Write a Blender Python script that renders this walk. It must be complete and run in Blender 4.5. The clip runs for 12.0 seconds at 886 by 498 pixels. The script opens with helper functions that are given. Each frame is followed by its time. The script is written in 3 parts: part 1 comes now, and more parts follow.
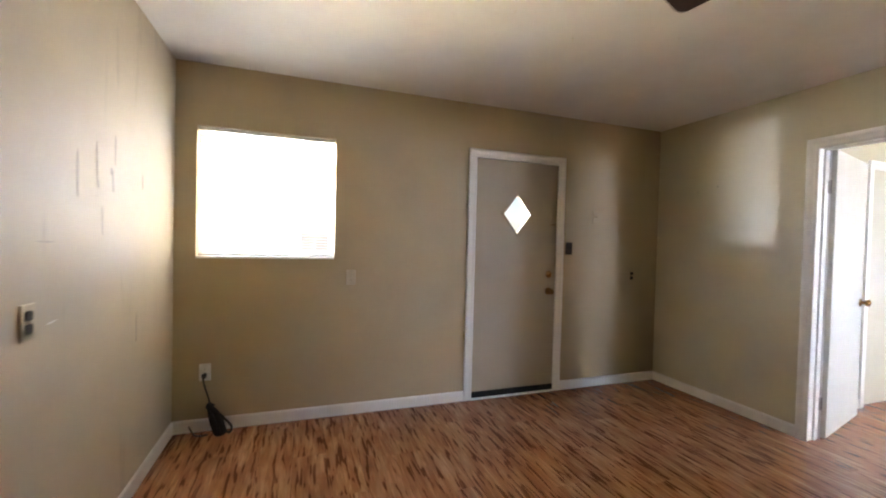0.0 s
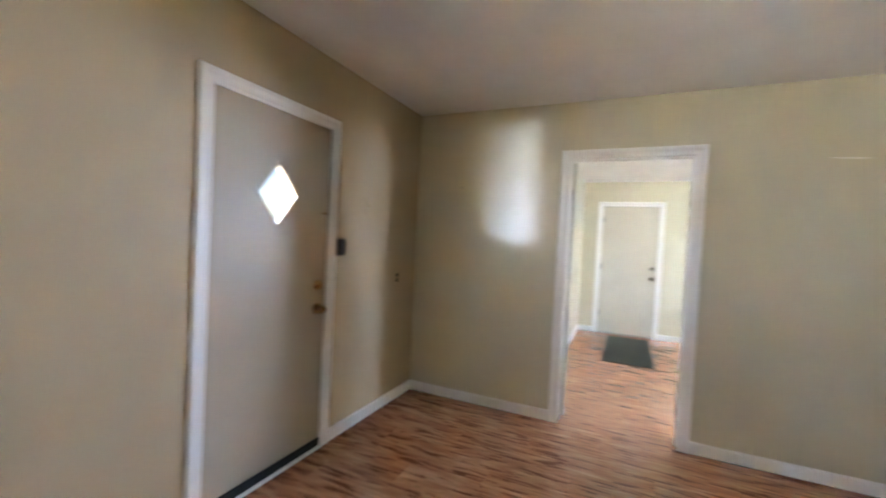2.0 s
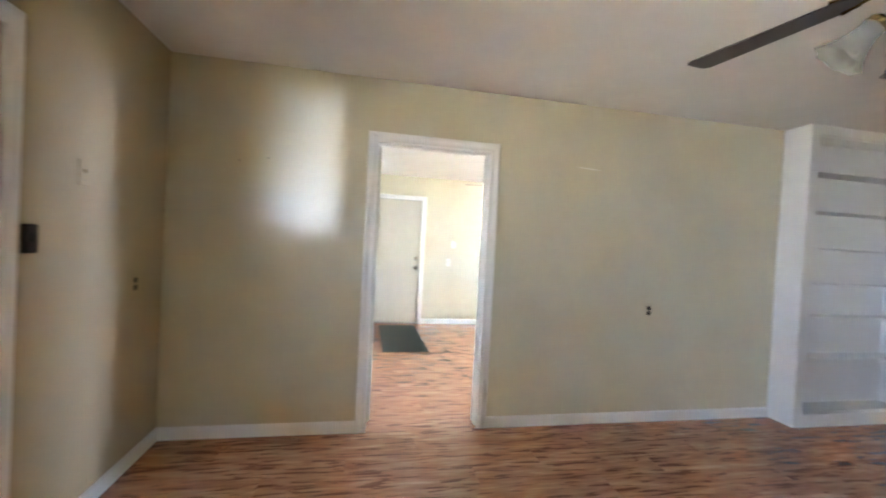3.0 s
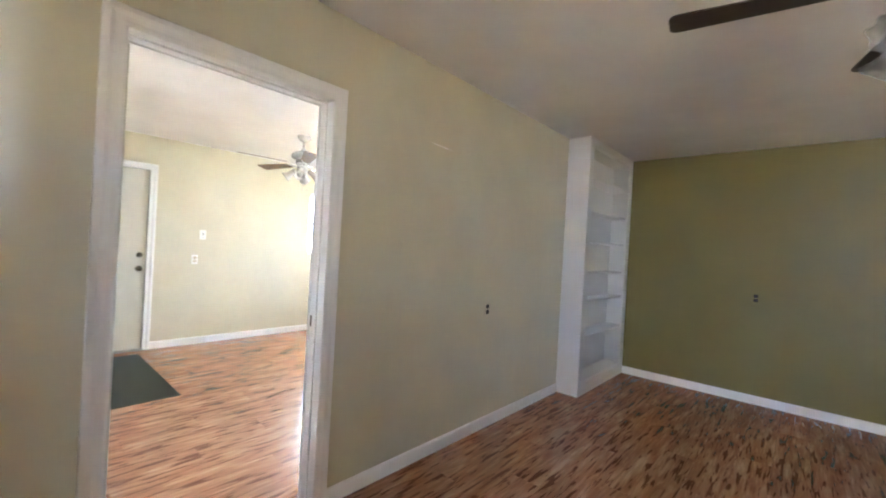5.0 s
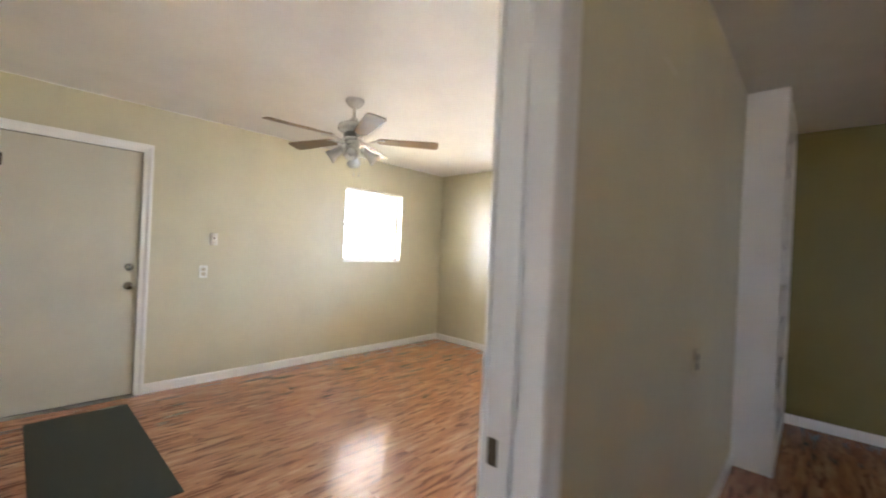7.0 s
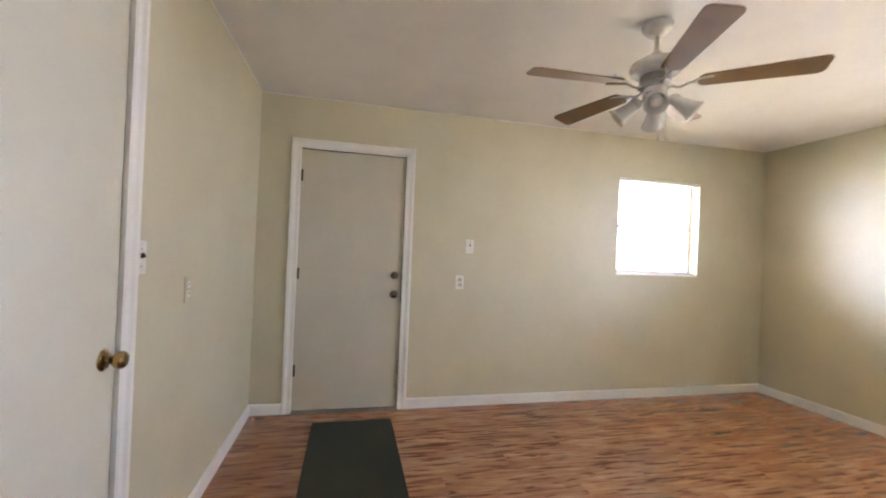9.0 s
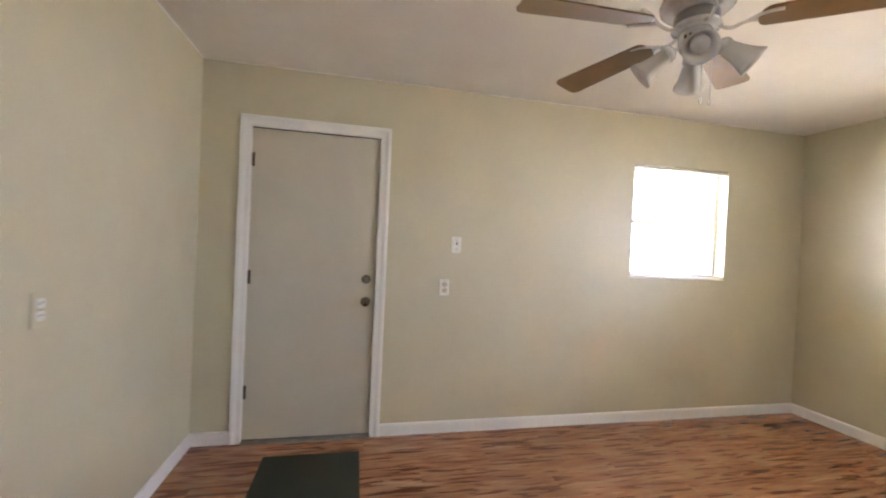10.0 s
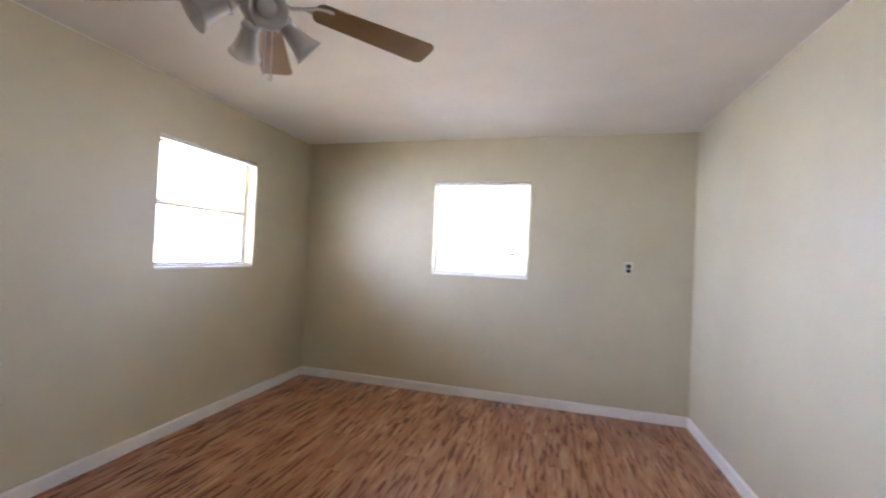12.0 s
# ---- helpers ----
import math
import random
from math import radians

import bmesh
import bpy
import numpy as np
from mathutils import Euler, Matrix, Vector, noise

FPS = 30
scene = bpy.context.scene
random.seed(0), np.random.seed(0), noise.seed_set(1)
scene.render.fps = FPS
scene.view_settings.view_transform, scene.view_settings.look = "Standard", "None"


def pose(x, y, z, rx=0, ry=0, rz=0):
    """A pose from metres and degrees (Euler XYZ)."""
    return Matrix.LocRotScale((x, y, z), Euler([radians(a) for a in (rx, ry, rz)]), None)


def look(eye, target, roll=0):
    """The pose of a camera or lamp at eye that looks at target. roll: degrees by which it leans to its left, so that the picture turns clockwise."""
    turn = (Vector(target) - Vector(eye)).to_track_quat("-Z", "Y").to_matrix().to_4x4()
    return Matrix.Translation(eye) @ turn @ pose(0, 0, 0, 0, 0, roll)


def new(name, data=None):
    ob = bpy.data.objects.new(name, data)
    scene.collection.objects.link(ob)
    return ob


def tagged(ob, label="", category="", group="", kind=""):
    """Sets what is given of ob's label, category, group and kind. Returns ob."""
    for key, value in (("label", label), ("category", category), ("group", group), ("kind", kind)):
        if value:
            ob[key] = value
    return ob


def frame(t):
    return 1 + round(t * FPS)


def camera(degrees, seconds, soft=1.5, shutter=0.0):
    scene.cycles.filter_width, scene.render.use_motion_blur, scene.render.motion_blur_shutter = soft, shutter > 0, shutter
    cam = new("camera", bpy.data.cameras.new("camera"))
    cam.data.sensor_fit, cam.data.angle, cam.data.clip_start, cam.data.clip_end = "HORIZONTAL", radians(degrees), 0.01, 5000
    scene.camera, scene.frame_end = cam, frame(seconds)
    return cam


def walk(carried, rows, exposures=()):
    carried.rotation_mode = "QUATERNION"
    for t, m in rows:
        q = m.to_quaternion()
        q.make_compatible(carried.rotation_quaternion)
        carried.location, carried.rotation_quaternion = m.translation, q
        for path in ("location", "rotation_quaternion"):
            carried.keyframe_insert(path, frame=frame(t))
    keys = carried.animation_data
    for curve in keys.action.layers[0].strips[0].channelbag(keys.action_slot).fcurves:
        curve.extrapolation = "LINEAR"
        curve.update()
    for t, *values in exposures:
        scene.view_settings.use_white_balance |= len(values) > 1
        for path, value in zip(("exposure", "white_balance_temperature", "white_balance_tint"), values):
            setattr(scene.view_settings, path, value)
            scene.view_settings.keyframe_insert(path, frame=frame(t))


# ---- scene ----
cam = camera(95.7, 12.0, soft=1.95, shutter=0.5)
PATH = [
    (0, (-3.351, -3.079, 1.33), (-2.688, -1.192, 1.291), 1.5),
    (0.5, (-3.361, -2.702, 1.331), (-2.586, -0.859, 1.285), 1.7),
    (1, (-3.303, -2.374, 1.338), (-2.279, -0.657, 1.282), 1.9),
    (1.5, (-3.254, -2.061, 1.355), (-1.857, -0.631, 1.297), 2.4),
    (2, (-3.205, -1.744, 1.383), (-1.389, -0.909, 1.332), 2.9),
    (2.5, (-3.027, -1.456, 1.354), (-1.035, -1.285, 1.315), 3.1),
    (3, (-2.845, -1.251, 1.358), (-0.883, -1.637, 1.328), 3.0),
    (3.5, (-2.659, -1.08, 1.382), (-0.811, -1.844, 1.354), 2.9),
    (3.7, (-2.558, -1.035, 1.389), (-0.774, -1.938, 1.356), 3.0),
    (5.3, (-1.549, -1.057, 1.334), (-0.281, -2.603, 1.329), 3.1),
    (5.5, (-1.403, -1.081, 1.345), (-0.167, -2.653, 1.334), 3.0),
    (6, (-1.034, -1.19, 1.361), (0.188, -2.772, 1.34), 2.8),
    (6.5, (-0.684, -1.291, 1.373), (0.563, -2.856, 1.355), 2.9),
    (7, (-0.375, -1.438, 1.347), (0.987, -2.902, 1.347), 2.7),
    (7.5, (-0.111, -1.521, 1.288), (1.46, -2.758, 1.307), 2.4),
    (7.7, (-0.039, -1.56, 1.298), (1.627, -2.667, 1.312), 2.5),
    (9.3, (0.666, -1.819, 1.29), (2.626, -2.218, 1.281), 2.5),
    (9.5, (0.762, -1.879, 1.322), (2.723, -2.269, 1.301), 2.6),
    (10, (0.993, -2.025, 1.34), (2.947, -2.451, 1.315), 2.6),
    (10.5, (1.081, -2.137, 1.358), (2.963, -2.814, 1.348), 2.7),
    (11, (1.145, -2.138, 1.367), (2.657, -3.447, 1.374), 2.8),
    (11.5, (1.191, -2.143, 1.339), (2.167, -3.889, 1.359), 2.9),
    (12, (1.26, -2.101, 1.322), (1.782, -4.032, 1.35), 2.6),
]
walk(cam, [(t, look(eye, target, roll)) for t, eye, target, roll in PATH],
     exposures=[(0.0, 0.88, 7050, 17), (0.5, 0.9, 7050, 17.5), (1.0, 1.0, 7250, 17.5), (1.5, 1.13, 6700, 15), (2.5, 1.46, 6200, 13), (3.7, 1.54, 6300, 13), (5.5, 0.92, 6750, 15), (6.5, 0.52, 7150, 16), (7.5, 0.0, 7050, 17), (9.5, -0.1, 7250, 21), (10.5, -0.15, 7200, 22), (11.0, -0.3, 7050, 22), (11.5, -0.6, 6950, 22.5), (12.0, -0.83, 6650, 23.5)])

# ---- plan, in metres: the corner of the living room by the front door is the origin ----
AX0, AY0, AZ = -4.15, -5.99, 2.475          # living room: west wall, south wall, ceiling
BX0, BX1, BY0, BY1, BZ = 0.125, 3.762, -5.825, -1.055, 2.43   # back room
TH = 0.15                                   # outer walls
DOOR_H = 2.04
DOOR1 = (-1.993, -1.182)                     # front door opening, x
DOORWAY = (-2.135, -1.312)                  # between the rooms, y
DOOR3 = (1.21, 1.97)                        # closed door in the back room's north wall, x
DOOR4 = (-2.169, -1.351)                    # outer door of the back room, y
WIN1 = (-4.024, -3.125, 1.185, 2.064)      # x0, x1, z0, z1
WIN2 = (-5.034, -4.142, 1.15, 2.043)          # y0, y1, z0, z1
WIN3 = (1.463, 2.372, 1.14, 2.021)         # x0, x1, z0, z1

# ---- light ----
world = bpy.data.worlds.new("sky")
scene.world = world
world.use_nodes = True
wn = world.node_tree
sky = wn.nodes.new("ShaderNodeTexSky")
sky.sky_type, sky.sun_disc = "NISHITA", False
sky.sun_elevation, sky.sun_rotation = radians(62), radians(250)
wn.links.new(sky.outputs[0], wn.nodes["Background"].inputs[0])
wn.nodes["Background"].inputs[1].default_value = 0.12

sun = new("sun", bpy.data.lights.new("sun", "SUN"))
sun.data.energy, sun.data.angle, sun.data.color = 4.0, radians(0.5), (1.0, 0.95, 0.88)
sun.matrix_world = look((0, 0, 10), (0.44, 0.16, 10 - 0.88))


def panel(name, centre, target, width, height, radiance, colour):
    """A glowing rectangle outside a window that stands in for what the sky or the sunlit ground sends in."""
    lamp = bpy.data.lights.new(name, "AREA")
    lamp.shape, lamp.size, lamp.size_y, lamp.color = "RECTANGLE", width, height, colour
    lamp.energy = radiance * math.pi * width * height
    ob = new(name, lamp)
    ob.matrix_world = look(centre, target)
    return ob


SKY_LIGHT, GROUND_LIGHT = (0.50, 0.67, 1.0), (1.0, 0.91, 0.63)


def daylight(side, x, y, out, sky_radiance, ground_radiance, wide, aside=0.0):
    """Sky and sunlit ground before one window at (x, y); out points away from the house; aside moves the open sky along the wall."""
    ox, oy = out
    x, y = x + aside * abs(oy), y + aside * abs(ox)
    panel("sky_light_" + side, (x + 1.7 * ox, y + 1.7 * oy, 2.72), (x, y, 2.5), wide, 2.7, sky_radiance, SKY_LIGHT)
    panel("ground_light_" + side, (x + 1.0 * ox, y + 1.0 * oy, 0.68), (x + 0.31 * ox, y + 0.31 * oy, 1.40), wide, 1.95, ground_radiance, GROUND_LIGHT)


daylight("north", (WIN1[0] + WIN1[1]) / 2, TH, (0, 1), 47, 70, 11.0, -5.3)
daylight("east", BX1 + TH, (WIN2[0] + WIN2[1]) / 2, (1, 0), 150, 56, 6.0)
daylight("south", (WIN3[0] + WIN3[1]) / 2, BY0 - TH, (0, -1), 60, 30, 6.0)
# added lamp, low beyond the front window, throwing a bright patch; real source unseen
panel("wall_patch_lamp", (-22.0, 3.5, 0.4), (-3.58, 0.0, 1.6), 4.5, 0.6, 2000, (0.64, 0.77, 1.0))


# ---- materials ----
def nodes_of(name):
    m = bpy.data.materials.new(name)
    m.use_nodes = True
    nt = m.node_tree
    return m, nt, nt.nodes["Principled BSDF"]


def ramp_node(nt, source, stops):
    r = nt.nodes.new("ShaderNodeValToRGB")
    while len(r.color_ramp.elements) < len(stops):
        r.color_ramp.elements.new(0.5)
    for e, (at, c) in zip(r.color_ramp.elements, stops):
        e.position, e.color = at, (*c, 1)
    nt.links.new(source, r.inputs[0])
    return r


def noise_node(nt, scale, detail=3.0, vector=None, rough=0.5, distortion=0.0):
    n = nt.nodes.new("ShaderNodeTexNoise")
    n.inputs["Scale"].default_value, n.inputs["Detail"].default_value = scale, detail
    n.inputs["Roughness"].default_value, n.inputs["Distortion"].default_value = rough, distortion
    if vector is not None:
        nt.links.new(vector, n.inputs["Vector"])
    return n


def place_vector(nt, stretch=(1, 1, 1), which="Object"):
    c = nt.nodes.new("ShaderNodeTexCoord")
    m = nt.nodes.new("ShaderNodeMapping")
    m.inputs["Scale"].default_value = stretch
    nt.links.new(c.outputs[which], m.inputs[0])
    return m.outputs[0]


def bump_to(nt, bsdf, height, strength, distance, base=None):
    b = nt.nodes.new("ShaderNodeBump")
    b.inputs["Strength"].default_value, b.inputs["Distance"].default_value = strength, distance
    nt.links.new(height, b.inputs["Height"])
    if base is not None:
        nt.links.new(base, b.inputs["Normal"])
    nt.links.new(b.outputs[0], bsdf.inputs["Normal"])
    return b.outputs[0]


def scaled(c, k):
    return tuple(min(1.0, v * k) for v in c)


def paint(name, colour, rough=0.45, grain=0.25, mottling=0.06, streaks=0.0, specular=0.5):
    """Rolled wall paint: orange peel, uneven sheen, faint blotches and, where worn, upright scuffs."""
    m, nt, b = nodes_of(name)
    v = place_vector(nt)
    blotch = noise_node(nt, 1.7, 5, v, 0.6)
    r = ramp_node(nt, blotch.outputs[0], [(0.3, scaled(colour, 1 - mottling)), (0.7, scaled(colour, 1 + mottling))])
    out = r.outputs[0]
    if streaks:
        s = noise_node(nt, 1.0, 4, place_vector(nt, (9, 9, 1.3)), 0.6, 0.4)
        k = ramp_node(nt, s.outputs[0], [(0.62, (1, 1, 1)), (0.72, (1 - streaks,) * 3)])
        mix = nt.nodes.new("ShaderNodeMix")
        mix.data_type, mix.blend_type = "RGBA", "MULTIPLY"
        mix.inputs["Factor"].default_value = 1.0
        nt.links.new(out, mix.inputs["A"]), nt.links.new(k.outputs[0], mix.inputs["B"])
        out = mix.outputs["Result"]
    nt.links.new(out, b.inputs["Base Color"])
    gloss = noise_node(nt, 4.0, 4, v)
    g = nt.nodes.new("ShaderNodeMapRange")
    g.inputs["To Min"].default_value, g.inputs["To Max"].default_value = rough - 0.02, rough + 0.05
    nt.links.new(gloss.outputs[0], g.inputs[0]), nt.links.new(g.outputs[0], b.inputs["Roughness"])
    b.inputs["Specular IOR Level"].default_value = specular
    if grain:
        wave = noise_node(nt, 2.2, 2, v)
        n0 = bump_to(nt, b, wave.outputs[0], 0.25, 0.02)
        peel = noise_node(nt, 260, 2, v)
        bump_to(nt, b, peel.outputs[0], grain, 0.002, n0)
    return m


def plain(name, colour, rough=0.4, metal=0.0, variation=0.12, scale=30.0, bump=0.05, transmission=0.0):
    """A small part's surface: base colour with fine unevenness and a worn gloss."""
    m, nt, b = nodes_of(name)
    v = place_vector(nt)
    n = noise_node(nt, scale, 4, v, 0.6)
    r = ramp_node(nt, n.outputs[0], [(0.3, scaled(colour, 1 - variation)), (0.7, scaled(colour, 1 + variation))])
    nt.links.new(r.outputs[0], b.inputs["Base Color"])
    g = nt.nodes.new("ShaderNodeMapRange")
    g.inputs["To Min"].default_value, g.inputs["To Max"].default_value = max(0.03, rough - 0.08), rough + 0.1
    nt.links.new(n.outputs[0], g.inputs[0]), nt.links.new(g.outputs[0], b.inputs["Roughness"])
    b.inputs["Metallic"].default_value = metal
    b.inputs["Transmission Weight"].default_value = transmission
    if bump:
        bump_to(nt, b, n.outputs[0], bump, 0.002)
    return m


def laminate(name):
    """Reddish laminate with short dark strands along each plank."""
    m, nt, b = nodes_of(name)
    c = nt.nodes.new("ShaderNodeTexCoord")
    info = nt.nodes.new("ShaderNodeObjectInfo")
    shift = nt.nodes.new("ShaderNodeVectorMath")
    shift.operation = "MULTIPLY_ADD"
    comb = nt.nodes.new("ShaderNodeCombineXYZ")
    for k in range(3):
        nt.links.new(info.outputs["Random"], comb.inputs[k])
    shift.inputs[1].default_value = (37.0, 91.0, 53.0)
    nt.links.new(comb.outputs[0], shift.inputs[0]), nt.links.new(c.outputs["Object"], shift.inputs[2])

    def stretched(s):
        mp = nt.nodes.new("ShaderNodeMapping")
        mp.inputs["Scale"].default_value = s
        nt.links.new(shift.outputs[0], mp.inputs[0])
        return mp.outputs[0]

    broad = noise_node(nt, 1.0, 3, stretched((12, 2.2, 1)), 0.55, 0.6)
    strand = noise_node(nt, 1.0, 1.6, stretched((44, 4.6, 1)), 0.5, 0.5)
    fine = noise_node(nt, 1.0, 4, stretched((260, 9, 1)), 0.6)
    base = ramp_node(nt, broad.outputs[0], [(0.30, (0.275, 0.116, 0.057)), (0.5, (0.37, 0.168, 0.086)), (0.70, (0.46, 0.238, 0.132))])
    dark = ramp_node(nt, strand.outputs[0], [(0.33, (0.39, 0.29, 0.25)), (0.39, (0.49, 0.40, 0.36)), (0.43, (0.93, 0.91, 0.90)), (0.58, (1, 1, 1)), (0.66, (1.2, 1.27, 1.32))])
    mul = nt.nodes.new("ShaderNodeMix")
    mul.data_type, mul.blend_type = "RGBA", "MULTIPLY"
    mul.inputs["Factor"].default_value = 1.0
    nt.links.new(base.outputs[0], mul.inputs["A"]), nt.links.new(dark.outputs[0], mul.inputs["B"])
    grain = ramp_node(nt, fine.outputs[0], [(0.3, (0.86, 0.86, 0.86)), (0.7, (1.08, 1.08, 1.08))])
    mul2 = nt.nodes.new("ShaderNodeMix")
    mul2.data_type, mul2.blend_type = "RGBA", "MULTIPLY"
    mul2.inputs["Factor"].default_value = 1.0
    nt.links.new(mul.outputs["Result"], mul2.inputs["A"]), nt.links.new(grain.outputs[0], mul2.inputs["B"])
    nt.links.new(mul2.outputs["Result"], b.inputs["Base Color"])
    worn = noise_node(nt, 3.0, 4, c.outputs["Object"])
    g = nt.nodes.new("ShaderNodeMapRange")
    g.inputs["To Min"].default_value, g.inputs["To Max"].default_value = 0.13, 0.24
    nt.links.new(worn.outputs[0], g.inputs[0]), nt.links.new(g.outputs[0], b.inputs["Roughness"])
    bump_to(nt, b, strand.outputs[0], 0.08, 0.001)
    return m


def glass(name, rough=0.0, colour=(1, 1, 1)):
    m, nt, b = nodes_of(name)
    b.inputs["Base Color"].default_value = (*colour, 1)
    b.inputs["Roughness"].default_value = rough
    b.inputs["IOR"].default_value = 1.45
    b.inputs["Transmission Weight"].default_value = 1.0
    return m


def frosted(name, colour, through_share=0.35, clear=0.0):
    """White opal glass that lets some light through; clear is the share seen straight through."""
    m, nt, b = nodes_of(name)
    b.inputs["Base Color"].default_value = (*colour, 1)
    b.inputs["Roughness"].default_value = 0.25
    b.inputs["Subsurface Weight"].default_value = 0.0
    tr = nt.nodes.new("ShaderNodeBsdfTranslucent")
    tr.inputs[0].default_value = (*colour, 1)
    mix = nt.nodes.new("ShaderNodeMixShader")
    mix.inputs[0].default_value = through_share
    nt.links.new(b.outputs[0], mix.inputs[1]), nt.links.new(tr.outputs[0], mix.inputs[2])
    last = mix
    if clear:
        see = nt.nodes.new("ShaderNodeBsdfTransparent")
        cloud = noise_node(nt, 22.0, 3, place_vector(nt))
        share = nt.nodes.new("ShaderNodeMapRange")
        share.inputs["From Min"].default_value, share.inputs["From Max"].default_value = 0.35, 0.65
        share.inputs["To Min"].default_value, share.inputs["To Max"].default_value = clear - 0.12, clear + 0.12
        last = nt.nodes.new("ShaderNodeMixShader")
        nt.links.new(cloud.outputs[0], share.inputs[0]), nt.links.new(share.outputs[0], last.inputs[0])
        nt.links.new(mix.outputs[0], last.inputs[1]), nt.links.new(see.outputs[0], last.inputs[2])
    nt.links.new(last.outputs[0], nt.nodes["Material Output"].inputs[0])
    return m


# Backlit front wall's shade and warm bounce are put into this darker tan.
TAN_SHADED = paint("shaded_tan_wall_paint", (0.485, 0.385, 0.24), 0.42)
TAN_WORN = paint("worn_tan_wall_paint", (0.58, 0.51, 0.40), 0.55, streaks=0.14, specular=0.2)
KHAKI = paint("khaki_wall_paint", (0.605, 0.556, 0.398), 0.31, specular=0.65)
# Olive paint, darkened so that it holds the shade of this dim end.
OLIVE_SHADED = paint("shaded_olive_wall_paint", (0.205, 0.172, 0.056), 0.42)
CEILING = paint("ceiling_paint", (0.86, 0.84, 0.81), 0.7, grain=0.6, mottling=0.05)
TRIM = paint("white_trim_paint", (0.90, 0.89, 0.86), 0.32, grain=0.08, mottling=0.03)
DOOR_TAN = paint("tan_door_paint", (0.45, 0.38, 0.275), 0.38, grain=0.1)
DOOR_CREAM = paint("cream_door_paint", (0.585, 0.545, 0.44), 0.35, grain=0.1)
DOOR_IVORY = paint("ivory_door_paint", (0.64, 0.61, 0.50), 0.33, grain=0.1)
DOOR_WHITE = paint("white_door_paint", (0.69, 0.68, 0.61), 0.33, grain=0.1)
SHELF_WHITE = paint("white_shelf_paint", (0.86, 0.85, 0.81), 0.35, grain=0.1, mottling=0.03)
LAMINATE = laminate("strand_laminate")
SUBFLOOR = plain("dark_joint", (0.05, 0.03, 0.02), 0.8)
PLASTIC = plain("white_plastic", (0.78, 0.77, 0.72), 0.3)
IVORY = plain("ivory_plastic", (0.60, 0.52, 0.38), 0.35)
BROWN = plain("dark_brown_plastic", (0.035, 0.025, 0.02), 0.4)
BLACK = plain("black_rubber", (0.018, 0.017, 0.017), 0.55)
BRASS = plain("brass", (0.62, 0.42, 0.18), 0.22, 1.0)
ANTIQUE = plain("antique_brass", (0.38, 0.24, 0.10), 0.25, 1.0)
DARK_BRASS = plain("dark_brass", (0.20, 0.14, 0.06), 0.2, 1.0)
NICKEL = plain("worn_nickel", (0.24, 0.215, 0.185), 0.25, 1.0)
BRONZE = plain("dark_bronze", (0.11, 0.085, 0.06), 0.4, 1.0)
STEEL = plain("dull_steel", (0.30, 0.28, 0.26), 0.4, 1.0)
VINYL = plain("white_window_vinyl", (0.80, 0.80, 0.78), 0.4)
# Backlit shade of a near-white frame is put into this dark grey.
FRAME_BACKLIT = plain("backlit_window_frame", (0.20, 0.19, 0.185), 0.45, 0.3)
SLAT = frosted("white_blind_slat", (0.80, 0.80, 0.78), 0.25)
# Window 2's slats: darkened against glare, yellow daylight put into their colour.
SLAT_YELLOW_LIT = frosted("yellow_lit_blind_slat", (0.62, 0.56, 0.42), 0.20)
FAN_WHITE = plain("white_enamel", (0.68, 0.66, 0.64), 0.15)
OAK = plain("oak_blade", (0.175, 0.092, 0.028), 0.4, 0, 0.2, 8)
WALNUT = plain("dark_walnut_blade", (0.030, 0.016, 0.012), 0.35, 0, 0.3, 8)
OPAL = frosted("opal_glass", (0.74, 0.72, 0.69))
CLOUDY = frosted("cloudy_glass", (0.24, 0.23, 0.20), 0.3, 0.5)
SWEEP_AND_GAP = plain("black_sweep_and_gap", (0.007, 0.007, 0.007), 0.9)
for glossy in (FAN_WHITE, OPAL):
    glossy.node_tree.nodes["Principled BSDF"].inputs["Coat Weight"].default_value = 1.0
BULB = frosted("bulb_glass", (0.9, 0.9, 0.88))
PANE = glass("window_glass")
MAT_GREEN = plain("green_grey_mat", (0.031, 0.032, 0.021), 0.9, 0, 0.25, 220, 0.6)
GROUND = plain("dry_ground", (0.26, 0.23, 0.17), 0.9, 0, 0.3, 0.8, 0.3)
MAT_GREEN.node_tree.nodes["Principled BSDF"].inputs["Specular IOR Level"].default_value = 0.35
ROOFING = plain("grey_roofing", (0.16, 0.15, 0.14), 0.9, 0, 0.3, 5, 0.4)


# ---- mesh helpers ----
def thing(name, m, label, category, group="", kind=""):
    ob = new(name)
    ob.empty_display_size = 0.1
    ob.matrix_world = m
    return tagged(ob, label, category, group, kind)


def part(name, bm, material, parent=None, label="", smooth=False):
    mesh = bpy.data.meshes.new(name)
    bmesh.ops.recalc_face_normals(bm, faces=bm.faces)
    bm.to_mesh(mesh)
    bm.free()
    if smooth:
        for p in mesh.polygons:
            p.use_smooth = True
    mesh.materials.append(material)
    ob = new(name, mesh)
    ob.parent = parent
    return tagged(ob, label) if label else ob


def moved(ob, m):
    ob.matrix_basis = m
    return ob


def add_box(bm, a, b, m=None):
    """A box between two corners."""
    geo = bmesh.ops.create_cube(bm, size=1.0)["verts"]
    for v in geo:
        v.co = Vector([(p + q) / 2 + c * (q - p) for p, q, c in zip(a, b, v.co)])
    if m is not None:
        bmesh.ops.transform(bm, matrix=m, verts=geo)
    return bm


